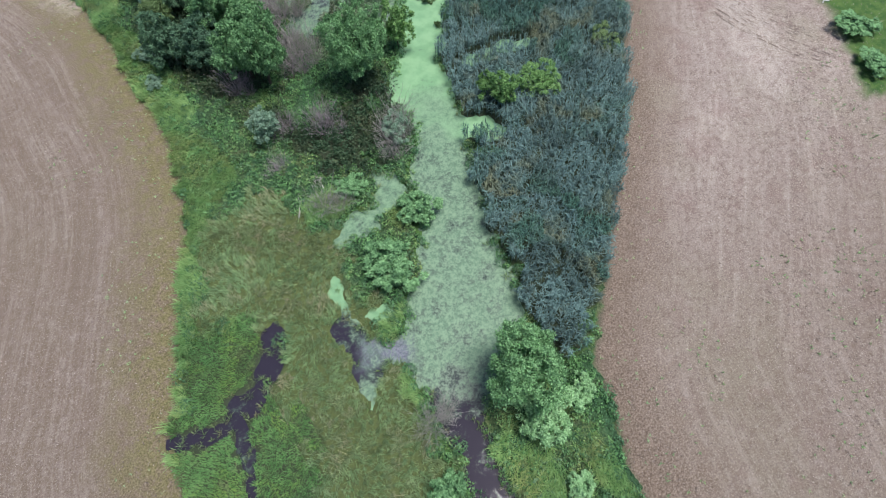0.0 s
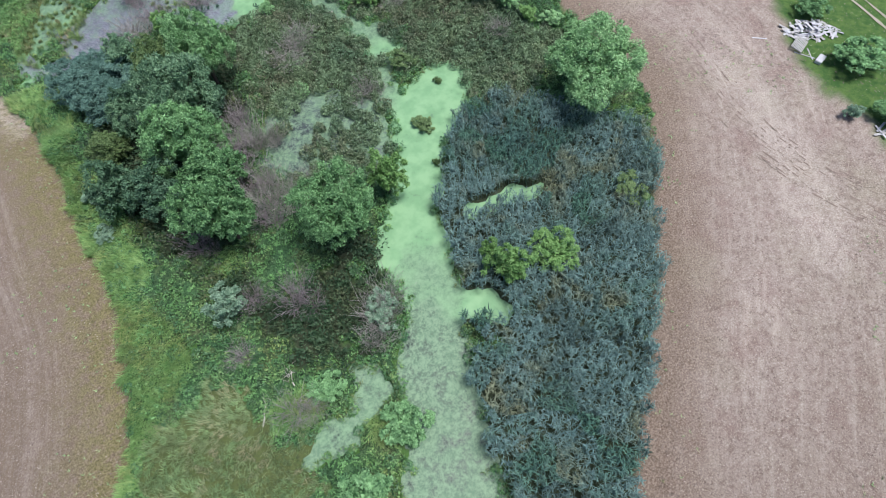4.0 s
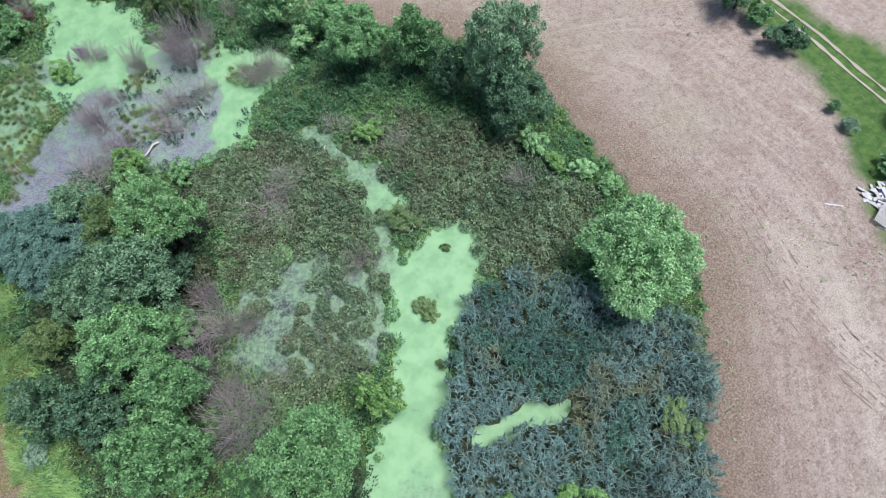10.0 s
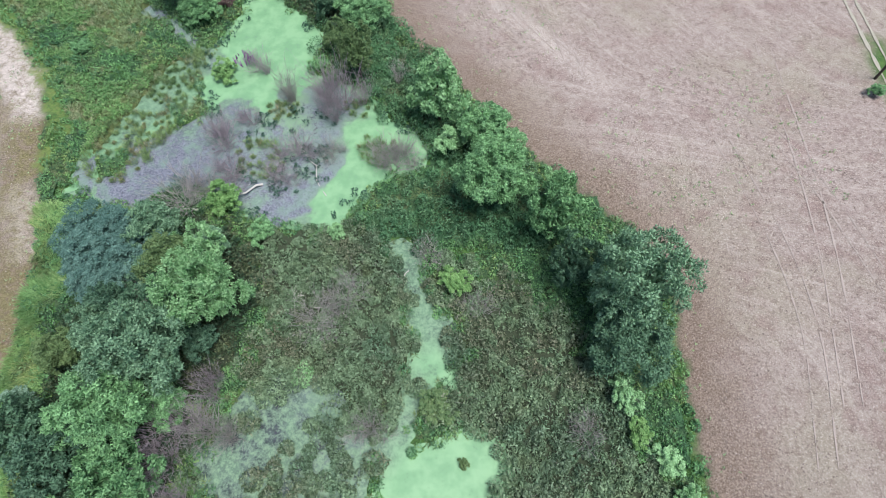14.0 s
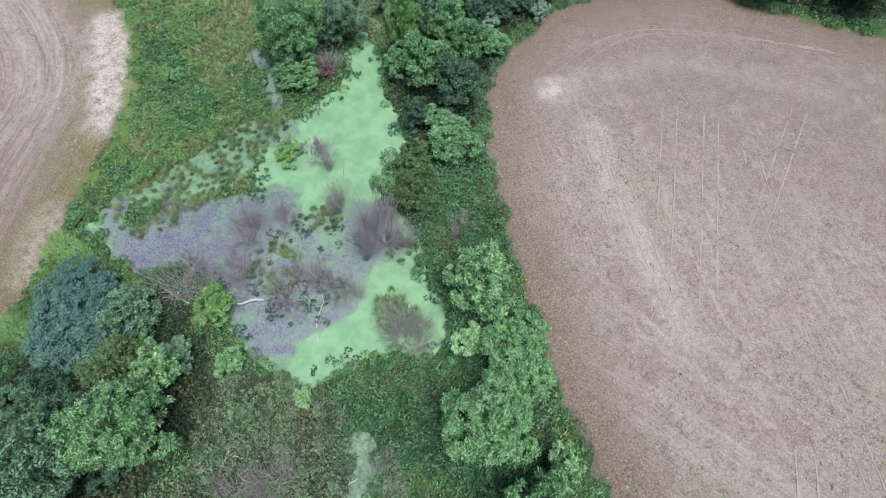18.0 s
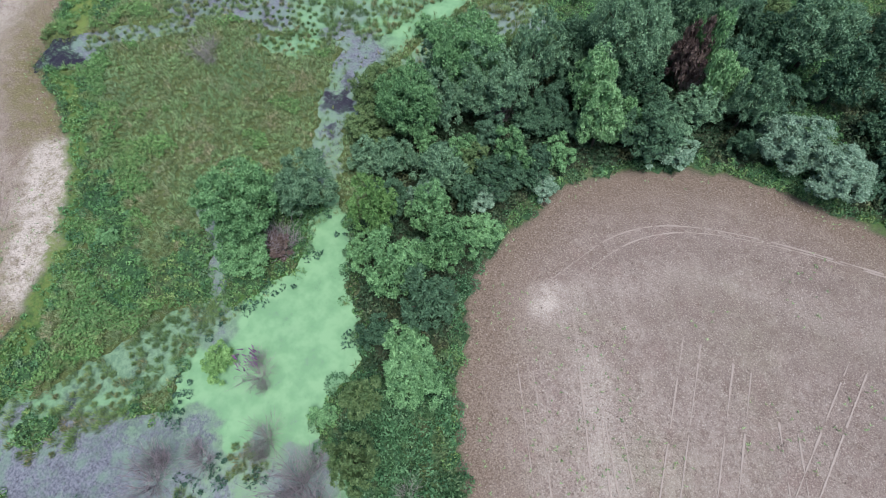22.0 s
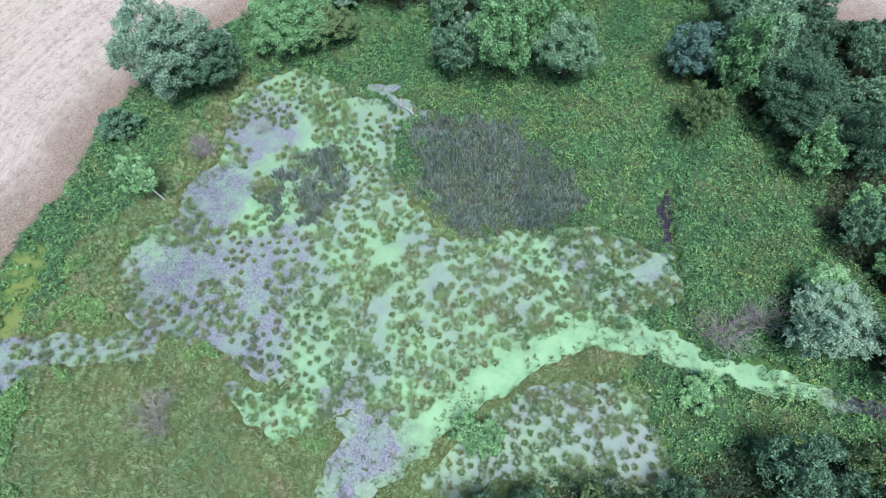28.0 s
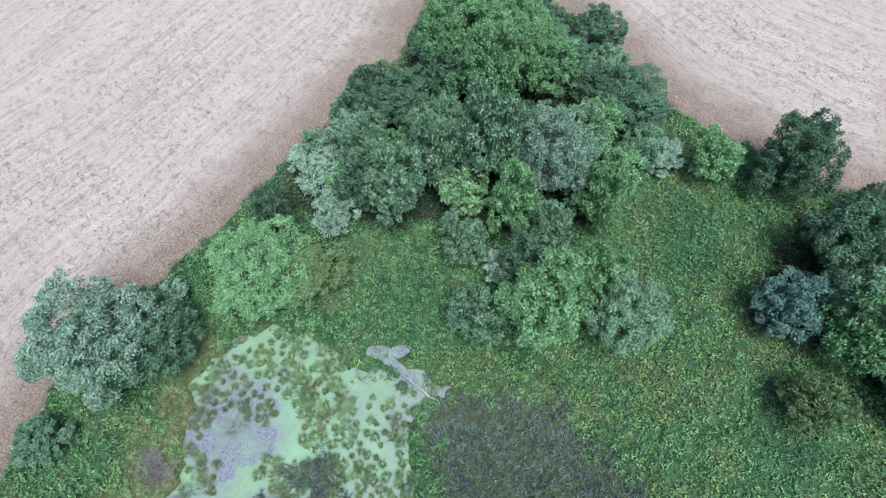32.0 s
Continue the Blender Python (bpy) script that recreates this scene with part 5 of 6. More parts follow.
def build_tussocks():
    """Round sedge tussocks standing in the shallow marsh."""
    x, y = rng.uniform(-42, 32, 40000), rng.uniform(78, 164, 40000)
    keep = (at(WATER_D, x, y) < -0.1) & at(TUSSOCKS, x, y) & (N3(x, y, 2.2) * 0.75 + N2(x, y, 7.0) * 0.55 > 0.37 + 0.36 * at(CHANNEL, x, y) + 0.1 * (x < -27))
    x, y = x[keep], y[keep]
    x, y = thinned(x, y, rng.uniform(0.35, 0.85, len(x)) + 0.25 * (1 - N2(x, y, 5.0)))
    n, k = len(x), 84
    size = rng.uniform(0.5, 1.2, n) * (0.75 + 0.5 * N1(x, y, 6.0))
    i = np.repeat(np.arange(n), k)
    head = rng.uniform(0, 6.28, n * k)
    out = np.sqrt(rng.rand(n * k))
    r = 0.34 * size[i] * out
    b = blades(np.c_[x[i] + r * np.cos(head), y[i] + r * np.sin(head), np.full(n * k, WATER_LEVEL + 0.03)], head + rng.normal(0, 0.8, n * k), size[i] * rng.uniform(0.4, 0.72, n * k), rng.uniform(0.025, 0.045, n * k), 1.5 - 0.55 * out + rng.normal(0, 0.12, n * k), rng.uniform(0.4, 1.5, n * k))
    return stuff("sedge_tussocks", [b], M["tussock"], "round green and tan sedge tussocks standing in duckweed water", "grass")


def domes(x, y, r, k, tall, size, z=0.05, loose=0.5):
    """Leafy mounds on the ground: k leaves each."""
    n = len(x)
    i = np.repeat(np.arange(n), k)
    d = rng.normal(size=(n * k, 3))
    d[:, 2] = np.abs(d[:, 2]) * 0.9
    d /= np.linalg.norm(d, axis=1, keepdims=True)
    c = np.c_[x[i], y[i], (z + np.zeros(n))[i]] + d * (r[i] * rng.uniform(0.78, 1.12, n * k))[:, None] * np.array([1, 1, tall])
    flat = rng.rand(n * k) < 0.5
    way, s = d + rng.normal(0, loose, (n * k, 3)) + np.array([0, 0, 0.3]), rng.uniform(size * 0.65, size * 1.35, n * k)
    va, fa = sprays(c[flat], way[flat], s[flat], 0.72)
    vb, fb = tips(c[~flat], way[~flat], s[~flat] * 1.3, 0.42)
    return np.concatenate([va, vb]), np.concatenate([fa, fb + len(va)])


def build_swamp_shrubs():
    """Low dense shrubs, joined: too many to count."""
    x, y = rng.uniform(8, 54, 40000), rng.uniform(44, 112, 40000)
    gaps, wet = N3(x, y, 1.9), at(WATER_D, x, y)
    open_water = (wet < -0.15 - 0.5 * (gaps > 0.5)) & ((at(COVER, x, y) > 0.75) | (gaps < 0.42))
    keep = (at(ZONE, x, y) == 3) & ~open_water
    x, y = thinned(x[keep], y[keep], rng.uniform(0.95, 1.9, keep.sum()))
    r = rng.uniform(0.5, 1.0, len(x)) * (0.75 + 0.55 * N1(x, y, 3.0))
    parts = [domes(x, y, r, 230, 1.2, 0.2)]
    for _ in range(3):
        a, q = rng.uniform(0, 6.28, len(x)), rng.uniform(0.4, 1.0, len(x)) * r
        parts.append(domes(x + q * np.cos(a), y + q * np.sin(a), r * rng.uniform(0.3, 0.65, len(x)), 90, 1.6, 0.19))
    fx, fy = rng.uniform(8, 54, 60000), rng.uniform(44, 112, 60000)
    keep = (at(ZONE, fx, fy) == 3) & (at(WATER_D, fx, fy) > -0.1) & (N3(fx, fy, 1.9) > 0.3)
    fx, fy = thinned(fx[keep], fy[keep], rng.uniform(0.5, 0.75, keep.sum()))
    parts.append(domes(fx, fy, rng.uniform(0.2, 0.5, len(fx)), 42, 1.1, 0.2))
    n = len(x)
    i = rng.randint(0, len(x), n)
    tw = blades(np.c_[x[i], y[i], np.full(n, 0.2)], rng.uniform(0, 6.28, n), rng.uniform(0.8, 1.5, n), rng.uniform(0.015, 0.03, n), rng.uniform(0.6, 1.5, n), rng.uniform(-0.2, 0.5, n))
    stuff("bare_twigs", [tw], M["deadgrey"], "thin grey dead twigs standing in the swamp shrubs", "twigs")
    return stuff("swamp_shrubs", parts, M["shrub"], "low dense olive-green swamp shrubs with dark gaps", "shrubs")


def build_undergrowth():
    """Mounds of weeds and young shoots on the banks and under the trees."""
    x, y = rng.uniform(-52, 62, 200000), rng.uniform(-14, 206, 200000)
    zone = at(ZONE, x, y)
    keep = np.isin(zone, [1, 6]) & (at(MOSSY, x, y) < 0.3) & (at(WATER_D, x, y) > -0.1) & (at(EDGE, x, y) < -0.3)
    x, y, zone = x[keep], y[keep], zone[keep]
    x, y = thinned(x, y, np.where(at(SHADY, x, y), 0.78, np.where(zone == 6, 0.95 + 0.5 * rng.rand(len(x)), rng.uniform(0.9, 1.5, len(x)) + 0.5 * (1 - ramp(N2(x, y, 6.0), 0.25, 0.7)))))
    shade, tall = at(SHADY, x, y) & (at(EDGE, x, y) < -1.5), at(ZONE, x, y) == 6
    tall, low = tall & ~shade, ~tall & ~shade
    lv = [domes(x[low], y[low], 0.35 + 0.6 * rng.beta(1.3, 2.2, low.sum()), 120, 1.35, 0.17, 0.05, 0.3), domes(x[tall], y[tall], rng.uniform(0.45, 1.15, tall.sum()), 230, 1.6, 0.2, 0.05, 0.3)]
    # Leaves darker than the banks' undergrowth: shade under the trees as colour.
    stuff("bramble_thicket", [domes(x[shade], y[shade], rng.uniform(0.5, 1.3, shade.sum()), 110, 1.35, 0.24, 0.05, 0.35)], M["shade"], "dark olive brush and saplings, leaf colour darkened for tree shade", "undergrowth")
    return stuff("undergrowth", lv, M["under"], "mounds of leafy green undergrowth on the banks", "undergrowth")


def build_water_plants():
    """Dark leafy sprigs standing out of the pond along its shores."""
    x, y = rng.uniform(4, 30, 9000), rng.uniform(76, 112, 9000)
    d = at(WATER_D, x, y)
    keep = (d < -0.2) & (((d > -1.6) & (N3(x, y, 1.7) > 0.66)) | ((np.hypot(x - 15, y - 84) < 6) & (N3(x, y, 1.2) > 0.62)))
    x, y = thinned(x[keep], y[keep], rng.uniform(0.4, 0.8, keep.sum()))
    return stuff("water_plants", [domes(x, y, rng.uniform(0.15, 0.42, len(x)), 26, 1.0, 0.2)], M["sprig"], "dark green leafy sprigs standing in the pond", "water plants")


def build_litter():
    """Dead leaves and sticks afloat in the middle of the pond and in the marsh's mud."""
    x, y = rng.uniform(-38, 24, 90000), rng.uniform(74, 150, 90000)
    spot = np.zeros(len(x))
    for cx, cy, r in ((14.5, 83.0, 5.5), (9.5, 81.0, 4.5), (16.5, 87.5, 3.0), (-29.0, 131.0, 6.0), (-22.0, 131.5, 5.0), (-33.0, 140.0, 4.0), (-1.5, 126.5, 3.5), (1.0, 120.0, 3.0), (-3.5, 132.0, 3.0)):
        spot = np.maximum(spot, ramp(np.hypot(x - cx, y - cy), r * 1.15, r * 0.4))
    keep = (at(WATER_D, x, y) < -0.1) & (rng.rand(len(x)) < spot * ramp(N2(x, y, 1.6) + 0.5 * N3(x, y, 0.6), 0.45, 0.95))
    x, y = x[keep], y[keep]
    n = len(x)
    b = sprays(np.c_[x, y, np.full(n, WATER_LEVEL + 0.015)], np.c_[rng.normal(0, 0.2, n), rng.normal(0, 0.2, n), np.ones(n)], rng.uniform(0.08, 0.26, n), 0.5)
    return stuff("floating_litter", [b], M["litter"], "dark dead leaves and sticks afloat on scummy water", "litter")


def build_loosestrife():
    """Purple flower spikes on the pond's islet."""
    n = 70
    a, r = rng.uniform(0, 6.28, n), 1.1 * np.sqrt(rng.rand(n))
    x, y = 9.1 + r * np.cos(a), 96.3 + r * np.sin(a)
    b = blades(np.c_[x, y, np.full(n, 0.7)], rng.uniform(0, 6.28, n), rng.uniform(0.5, 1.0, n), rng.uniform(0.07, 0.12, n), rng.uniform(1.1, 1.5, n), rng.uniform(0, 0.3, n))
    return stuff("loosestrife_flowers", [b], M["flower"], "purple loosestrife flower spikes on the pond islet", "flowers")


def build_stubble():
    """Cut straw and clods lying on the fields."""
    x, y = rng.uniform(-75, 80, 100000), rng.uniform(-16, 215, 100000)
    keep = (at(EDGE, x, y) > 0.4) & (N1(x, y, 2.5) + N2(x, y, 9) > 0.75)
    x, y = x[keep], y[keep]
    n = len(x)
    lv = leaves(np.c_[x, y, at(HEIGHT, x, y) + rng.uniform(0.02, 0.07, n)], np.c_[rng.normal(0, 0.4, n), rng.normal(0, 0.4, n), np.ones(n)], rng.uniform(0.06, 0.19, n), 0.4)
    return stuff("straw_litter", [lv], M["straw"], "pale cut straw scattered over the stubble field", "straw")


def build_clods():
    """Dark clods and dead weed stumps strewn over the stubble."""
    x, y = rng.uniform(-75, 80, 150000), rng.uniform(-16, 215, 150000)
    e = at(EDGE, x, y)
    keep = (e > 0.3) & (rng.rand(len(x)) < 0.1 + 0.5 * ramp(N1(x, y, 3.0) + 0.6 * N2(x, y, 11.0), 0.7, 1.15) + 0.25 * ramp(e, 6, 1))
    x, y = x[keep], y[keep]
    n = len(x)
    lv = sprays(np.c_[x, y, at(HEIGHT, x, y) + rng.uniform(0.03, 0.08, n)], np.c_[rng.normal(0, 0.4, n), rng.normal(0, 0.4, n), np.ones(n)], rng.uniform(0.06, 0.2, n), 0.8)
    return stuff("field_clods", [lv], M["clod"], "dark soil clods and dead weed stumps on the stubble", "clods")


def build_field_weeds():
    x, y = rng.uniform(-75, 70, 26000), rng.uniform(-16, 215, 26000)
    e = at(EDGE, x, y)
    keep = (e > 0.1) & ((N3(x, y, 7.0) > 0.62) | (e < 1.3 + 1.2 * N1(x, y, 3.0)))
    x, y = x[keep], y[keep]
    n, k = len(x), 7
    i = np.repeat(np.arange(n), k)
    head = rng.uniform(0, 6.28, n * k)
    b = blades(np.c_[x[i], y[i], at(HEIGHT, x, y)[i]], head, rng.uniform(0.1, 0.34, n * k), rng.uniform(0.03, 0.06, n * k), rng.uniform(0.4, 1.3, n * k), rng.uniform(0.3, 1.2, n * k))
    return stuff("field_weeds", [b], M["sedge"], "small weeds and grass tufts along the field margins", "weeds")


# ---- trees ----
def tube(path, radii, sides=5):
    """A tapering tube along a path."""
    path, radii = np.asarray(path, float), np.asarray(radii, float)
    t = np.gradient(path, axis=0)
    t /= np.linalg.norm(t, axis=1, keepdims=True) + 1e-9
    a = np.cross(t, [0.31, 0.17, 0.93])
    a /= np.linalg.norm(a, axis=1, keepdims=True) + 1e-9
    b = np.cross(t, a)
    w = np.arange(sides) * 2 * np.pi / sides
    v = path[:, None] + radii[:, None, None] * (np.cos(w)[None, :, None] * a[:, None] + np.sin(w)[None, :, None] * b[:, None])
    i, j = np.meshgrid(np.arange(len(path) - 1), np.arange(sides), indexing="ij")
    p, q = (i * sides + j).ravel(), (i * sides + (j + 1) % sides).ravel()
    return v.reshape(-1, 3), np.stack([p, q, q + sides, p + sides], 1)


def join(parts):
    verts, faces, n = [], [], 0
    for v, f in parts:
        verts.append(v)
        faces.append(f + n)
        n += len(v)
    return np.concatenate(verts), np.concatenate(faces)


def wander(start, end, steps, wild):
    k = np.linspace(0, 1, steps)[:, None]
    p = np.asarray(start) * (1 - k) + np.asarray(end) * k
    p[1:-1] += rng.normal(0, wild, (steps - 2, 3))
    return p


def make_tree(name, lobes, sprouts, per_sprout, leaf, shape=(1.0, 1.0, 1.0), trunk=0.07, lobe_size=0.40):
    """A tree one unit wide each way from its axis and two high: trunk with limbs, and a crown of lobes built of leafy sprouts."""
    ob = new(name)
    centres, radii = [], []
    for n in range(lobes):
        up = 1 - 1.45 * (n + 0.3) / lobes
        a, side = n * 2.4 + rng.uniform(-0.5, 0.5), math.sqrt(max(0.0, 1 - up * up))
        far = rng.uniform(0.46, 0.76)
        centres.append(np.array([math.cos(a) * side * far * shape[0], math.sin(a) * side * far * shape[1], 1.15 + up * far * 0.85 * shape[2] + rng.uniform(-0.1, 0.12)]))
        radii.append(lobe_size * rng.uniform(0.72, 1.2))
    lc, ln, ls = [], [], []
    for n, (c, r) in enumerate(zip(centres, radii)):
        d = rng.normal(size=(sprouts, 3)) + np.array([c[0], c[1], 0.35]) * 0.9
        d /= np.linalg.norm(d, axis=1, keepdims=True)
        spots = c + d * (r * rng.uniform(0.72, 1.12, sprouts))[:, None]
        for s, out in zip(spots, d):
            if any(m != n and np.linalg.norm(s - q) < 0.72 * w for m, (q, w) in enumerate(zip(centres, radii))) or s[2] < 0.18:
                continue
            size = r * rng.uniform(0.24, 0.42)
            k = int(per_sprout * (size / (0.36 * lobe_size)) ** 1.6) + 12
            e = rng.normal(size=(k, 3)) + out * 0.55 + np.array([0, 0, 0.35])
            e /= np.linalg.norm(e, axis=1, keepdims=True)
            lc.append(s + e * (size * rng.uniform(0.35, 1.12, k))[:, None] * np.array([1, 1, 0.8]))
            ln.append(e + rng.normal(0, 0.4, (k, 3)))
            ls.append(rng.uniform(0.65, 1.35, k) * leaf)
    k = int(0.16 * sum(len(q) for q in lc))
    e = rng.normal(size=(k, 3))
    e *= (rng.uniform(0.15, 1.0, k) ** 0.5 / np.linalg.norm(e, axis=1))[:, None]
    lc.append(np.array([0, 0, 1.12]) + e * np.array([0.62, 0.62, 0.55]))
    ln.append(rng.normal(size=(k, 3)))
    ls.append(rng.uniform(1.2, 2.2, k) * leaf)
    lc, ln, ls = np.concatenate(lc), np.concatenate(ln), np.concatenate(ls)
    wide, top = np.percentile(np.hypot(lc[:, 0], lc[:, 1]), 96), np.percentile(lc[:, 2], 99.5)
    fit_to = np.array([1 / wide, 1 / wide, 2 / top])
    lc, centres = lc * fit_to, [c * fit_to for c in centres]
    flat = rng.rand(len(lc)) < 0.4
    v, f = join([sprays(lc[flat], ln[flat] + np.array([0, 0, 0.5]), ls[flat] * 1.1, 0.75), tips(lc[~flat], ln[~flat], ls[~flat] * 1.2, 0.62)])
    mesh_object("crown", v, f, M["mid"], ob)
    parts = [tube(wander((0, 0, -0.05), (rng.normal(0, 0.05), rng.normal(0, 0.05), 1.25), 6, 0.025), np.linspace(trunk, trunk * 0.45, 6), 7)]
    for c in centres:
        parts.append(tube(wander((0, 0, rng.uniform(0.35, 0.9)), c, 5, 0.03), np.linspace(trunk * 0.45, trunk * 0.1, 5), 5))
    v, f = join(parts)
    mesh_object("trunk", v, f, M["bark"], ob, smooth=True)
    return ob


def make_dead_shrub(name, stems, spread, twigs):
    """A leafless shrub, one unit in radius and two high: forking stems from one root, each a spray of fine twigs."""
    ob = new(name)
    for n in range(stems):
        a, parts = n * 6.28 / stems + rng.uniform(-0.4, 0.4), []
        root = np.array([0.05 * math.cos(a), 0.05 * math.sin(a), -0.05])
        for lead in range(3):
            b = a + rng.normal(0, 0.35)
            far = spread * (0.35 + 0.65 * rng.rand())
            tip = np.array([math.cos(b) * far, math.sin(b) * far, 0.9 + 1.1 * rng.rand() * (1.25 - 0.6 * far)])
            line = wander(root, tip, 5, 0.045)
            parts.append(tube(line, np.linspace(0.016 if lead == 0 else 0.011, 0.004, 5), 3))
            for k in range(twigs):
                s = line[rng.randint(1, 5)]
                d = rng.normal(0, 0.2, 3) + (tip - root) * rng.uniform(0.12, 0.4) + np.array([0, 0, 0.08])
                e = s + d
                e[2] = max(e[2], 0.05)
                parts.append(tube(wander(s, e, 3, 0.025), np.linspace(0.007, 0.003, 3), 3))
        v, f = join(parts)
        mesh_object("stem", v, f, M["deadgrey"], ob)
    return ob


TREE_LABELS = {
    "light": "light green willow with a loose feathery crown", "mid": "mid-green broadleaf tree with a lumpy crown", "grey": "grey-green poplar with a rounded crown",
    "dark": "dark green oak with a dense crown", "deep": "deep grey-green ash tree in the wood", "silver": "silvery grey-green olive shrub at the field edge", "yellow": "yellow-green rounded buttonbush in wet ground",
    "thicket": "dark blue-green sandbar willow thicket", "olive": "olive-green dogwood shrub under the trees", "red": "thin rusty-leaved tree among dark trees",
}
SHRUB_LABELS = {"light": "bright light green bush among weeds", "mid": "mid-green leafy bush on damp ground", "dark": "dark green dense bush by the field"}


def plant(models, kind, x, y, r, h, n, small):
    model = models[n % len(models)]
    z = float(at(HEIGHT, x, y)) - 0.05
    ob = copy_thing(model, pose(x, y, z, 0, 0, rng.uniform(0, 360)) @ Matrix.Diagonal((r, r, h / 2, 1)))
    for child in ob.children:
        if child.name.startswith("crown"):
            child.material_slots[0].link = "OBJECT"
            child.material_slots[0].material = M[kind]
    name = "shrub" if small or kind in ("silver", "yellow", "olive") else "tree"
    ob.name = name
    return tagged(ob, (SHRUB_LABELS if name == "shrub" and kind in SHRUB_LABELS else TREE_LABELS)[kind], name, "wetland " + name + "s")


def forget(models):
    for m in models:
        for o in (*m.children_recursive, m):
            bpy.data.objects.remove(o)


def build_trees():
    large = [make_tree("tree", 14, 22, 92, 0.043, lobe_size=0.40), make_tree("tree", 11, 25, 95, 0.044, (1, 0.88, 1.05), lobe_size=0.45), make_tree("tree", 16, 20, 82, 0.043, (0.92, 1, 1.1), lobe_size=0.37)]
    great = [make_tree("tree", 18, 22, 100, 0.034, lobe_size=0.36), make_tree("tree", 16, 24, 100, 0.034, (1, 0.9, 1.05), lobe_size=0.38)]
    models = [make_tree("tree", 10, 17, 58, 0.062, lobe_size=0.41), make_tree("tree", 9, 19, 58, 0.064, (1, 0.85, 1.05), lobe_size=0.45), make_tree("tree", 12, 15, 52, 0.062, (1, 1, 0.95))]
    bushes = [make_tree("shrub", 7, 12, 60, 0.085, (1, 1, 1.0), 0.04, 0.45), make_tree("shrub", 6, 14, 62, 0.088, (1, 0.9, 1.0), 0.04, 0.5), make_tree("shrub", 8, 11, 58, 0.085, (0.95, 1, 0.9), 0.04, 0.42)]
    n, known = 0, []
    for table in (TREES_REEDS, TREES_SWAMP, TREES_POND, TREES_RIVER, TREES_WOOD, TREES_WOOD_NORTH, TREES_MARSH, TREES_NORTH, TREES_COPSE, TREES_FAR, HEDGE_EAST, BUSHES):
        for kind, x, y, r, h in table:
            small = r < 2.05 or h < 3.2
            plant(bushes if small else great if r > 4.05 else large if r > 3.0 else models, kind, x, y, r, h, n, small)
            known.append((x, y, r))
            n += 1
    # young trees and bushes that fill the woods between the large ones
    x, y = rng.uniform(-52, 70, 9000), rng.uniform(44, 206, 9000)
    gap = rng.uniform(2.1, 3.8, 9000)
    inside = np.zeros(9000, bool)
    for outline in WOODS:
        inside |= outline_distance(outline, x, y) < -0.5
    inside &= (at(WATER_D, x, y) > 0.8) & (at(EDGE, x, y) < -1.9)
    for a, c, r in known:
        inside &= np.hypot(x - a, y - c) > r * 0.7 + 0.4
    x, y = thinned(x[inside], y[inside], gap[inside])
    for a, c in list(zip(x, y))[:230]:
        kind = ("deep", "grey", "dark", "mid", "olive", "deep", "grey", "dark")[rng.randint(8)]
        r = rng.uniform(1.4, 2.9)
        plant(bushes if r < 1.9 else models, kind, a, c, r, r * rng.uniform(1.9, 2.7), n, r < 1.9)
        n += 1
    forget(great + large + models + bushes)
    lean = make_tree("tree", 5, 9, 60, 0.06, (1, 0.8, 0.9), 0.05, 0.42)
    lean.matrix_world = pose(-35.2, 135.7, -0.1, 4, -14, 0) @ Matrix.Diagonal((2.3, 2.0, 3.2, 1))
    for child in lean.children:
        child.data.materials[0] = M["light" if child.name.startswith("crown") else "bleached"]
    tagged(lean, "thin pale-stemmed young willow leaning over the marsh shore", "tree", "wetland trees")
    dead = [make_dead_shrub("dead_shrub", 9, 1.0, 9), make_dead_shrub("dead_shrub", 10, 0.9, 8), make_dead_shrub("dead_shrub", 8, 1.0, 10)]
    crowd = []
    for kind, x, y, r, h in DEAD_SOUTH + DEAD_NORTH + DEAD_POND:
        crowd.append((kind, x, y, r, h))
        for _ in range(1 if r < 1.5 else 2):
            a = rng.uniform(0, 6.28)
            crowd.append((kind, x + 0.75 * r * math.cos(a), y + 0.75 * r * math.sin(a), r * rng.uniform(0.5, 0.8), h * rng.uniform(0.5, 0.85)))
    for table in (crowd,):
        for kind, x, y, r, h in table:
            z = max(float(at(HEIGHT, x, y)), WATER_LEVEL - 0.2)
            ob = copy_thing(dead[n % 3], pose(x, y, z, 0, 0, rng.uniform(0, 360)) @ Matrix.Diagonal((r, r, h / 2, 1)))
            n += 1
            for child in ob.children:
                child.material_slots[0].link = "OBJECT"
                child.material_slots[0].material = M["dead" + kind]
            tagged(ob, "bare grey dead shrub with spreading branches" if kind == "grey" else "leafless purplish shrub with fine twigs", "dead shrub", "dead shrubs of the wetland")
    forget(dead)


def strip(nodes, half, lift):
    """A flat strip along a line, laid over the ground."""
    p = np.array(nodes, float)
    fine = np.concatenate([np.linspace(q, r, max(2, int(np.hypot(*(r - q)) / 0.5)), endpoint=False) for q, r in zip(p, p[1:])] + [p[-1:]])
    t = np.gradient(fine, axis=0)
    t /= np.linalg.norm(t, axis=1, keepdims=True) + 1e-9
    s = np.stack([-t[:, 1], t[:, 0]], 1) * (half * (0.25 + 1.1 * N1(fine[:, 0], fine[:, 1], 0.9)))[:, None]
    v = np.stack([fine - s, fine + s], 1).reshape(-1, 2)
    i = np.arange(len(fine) - 1) * 2
    z = np.repeat(at(HEIGHT, fine[:, 0], fine[:, 1]), 2) + lift
    return np.c_[v, z], np.stack([i, i + 2, i + 3, i + 1], 1)


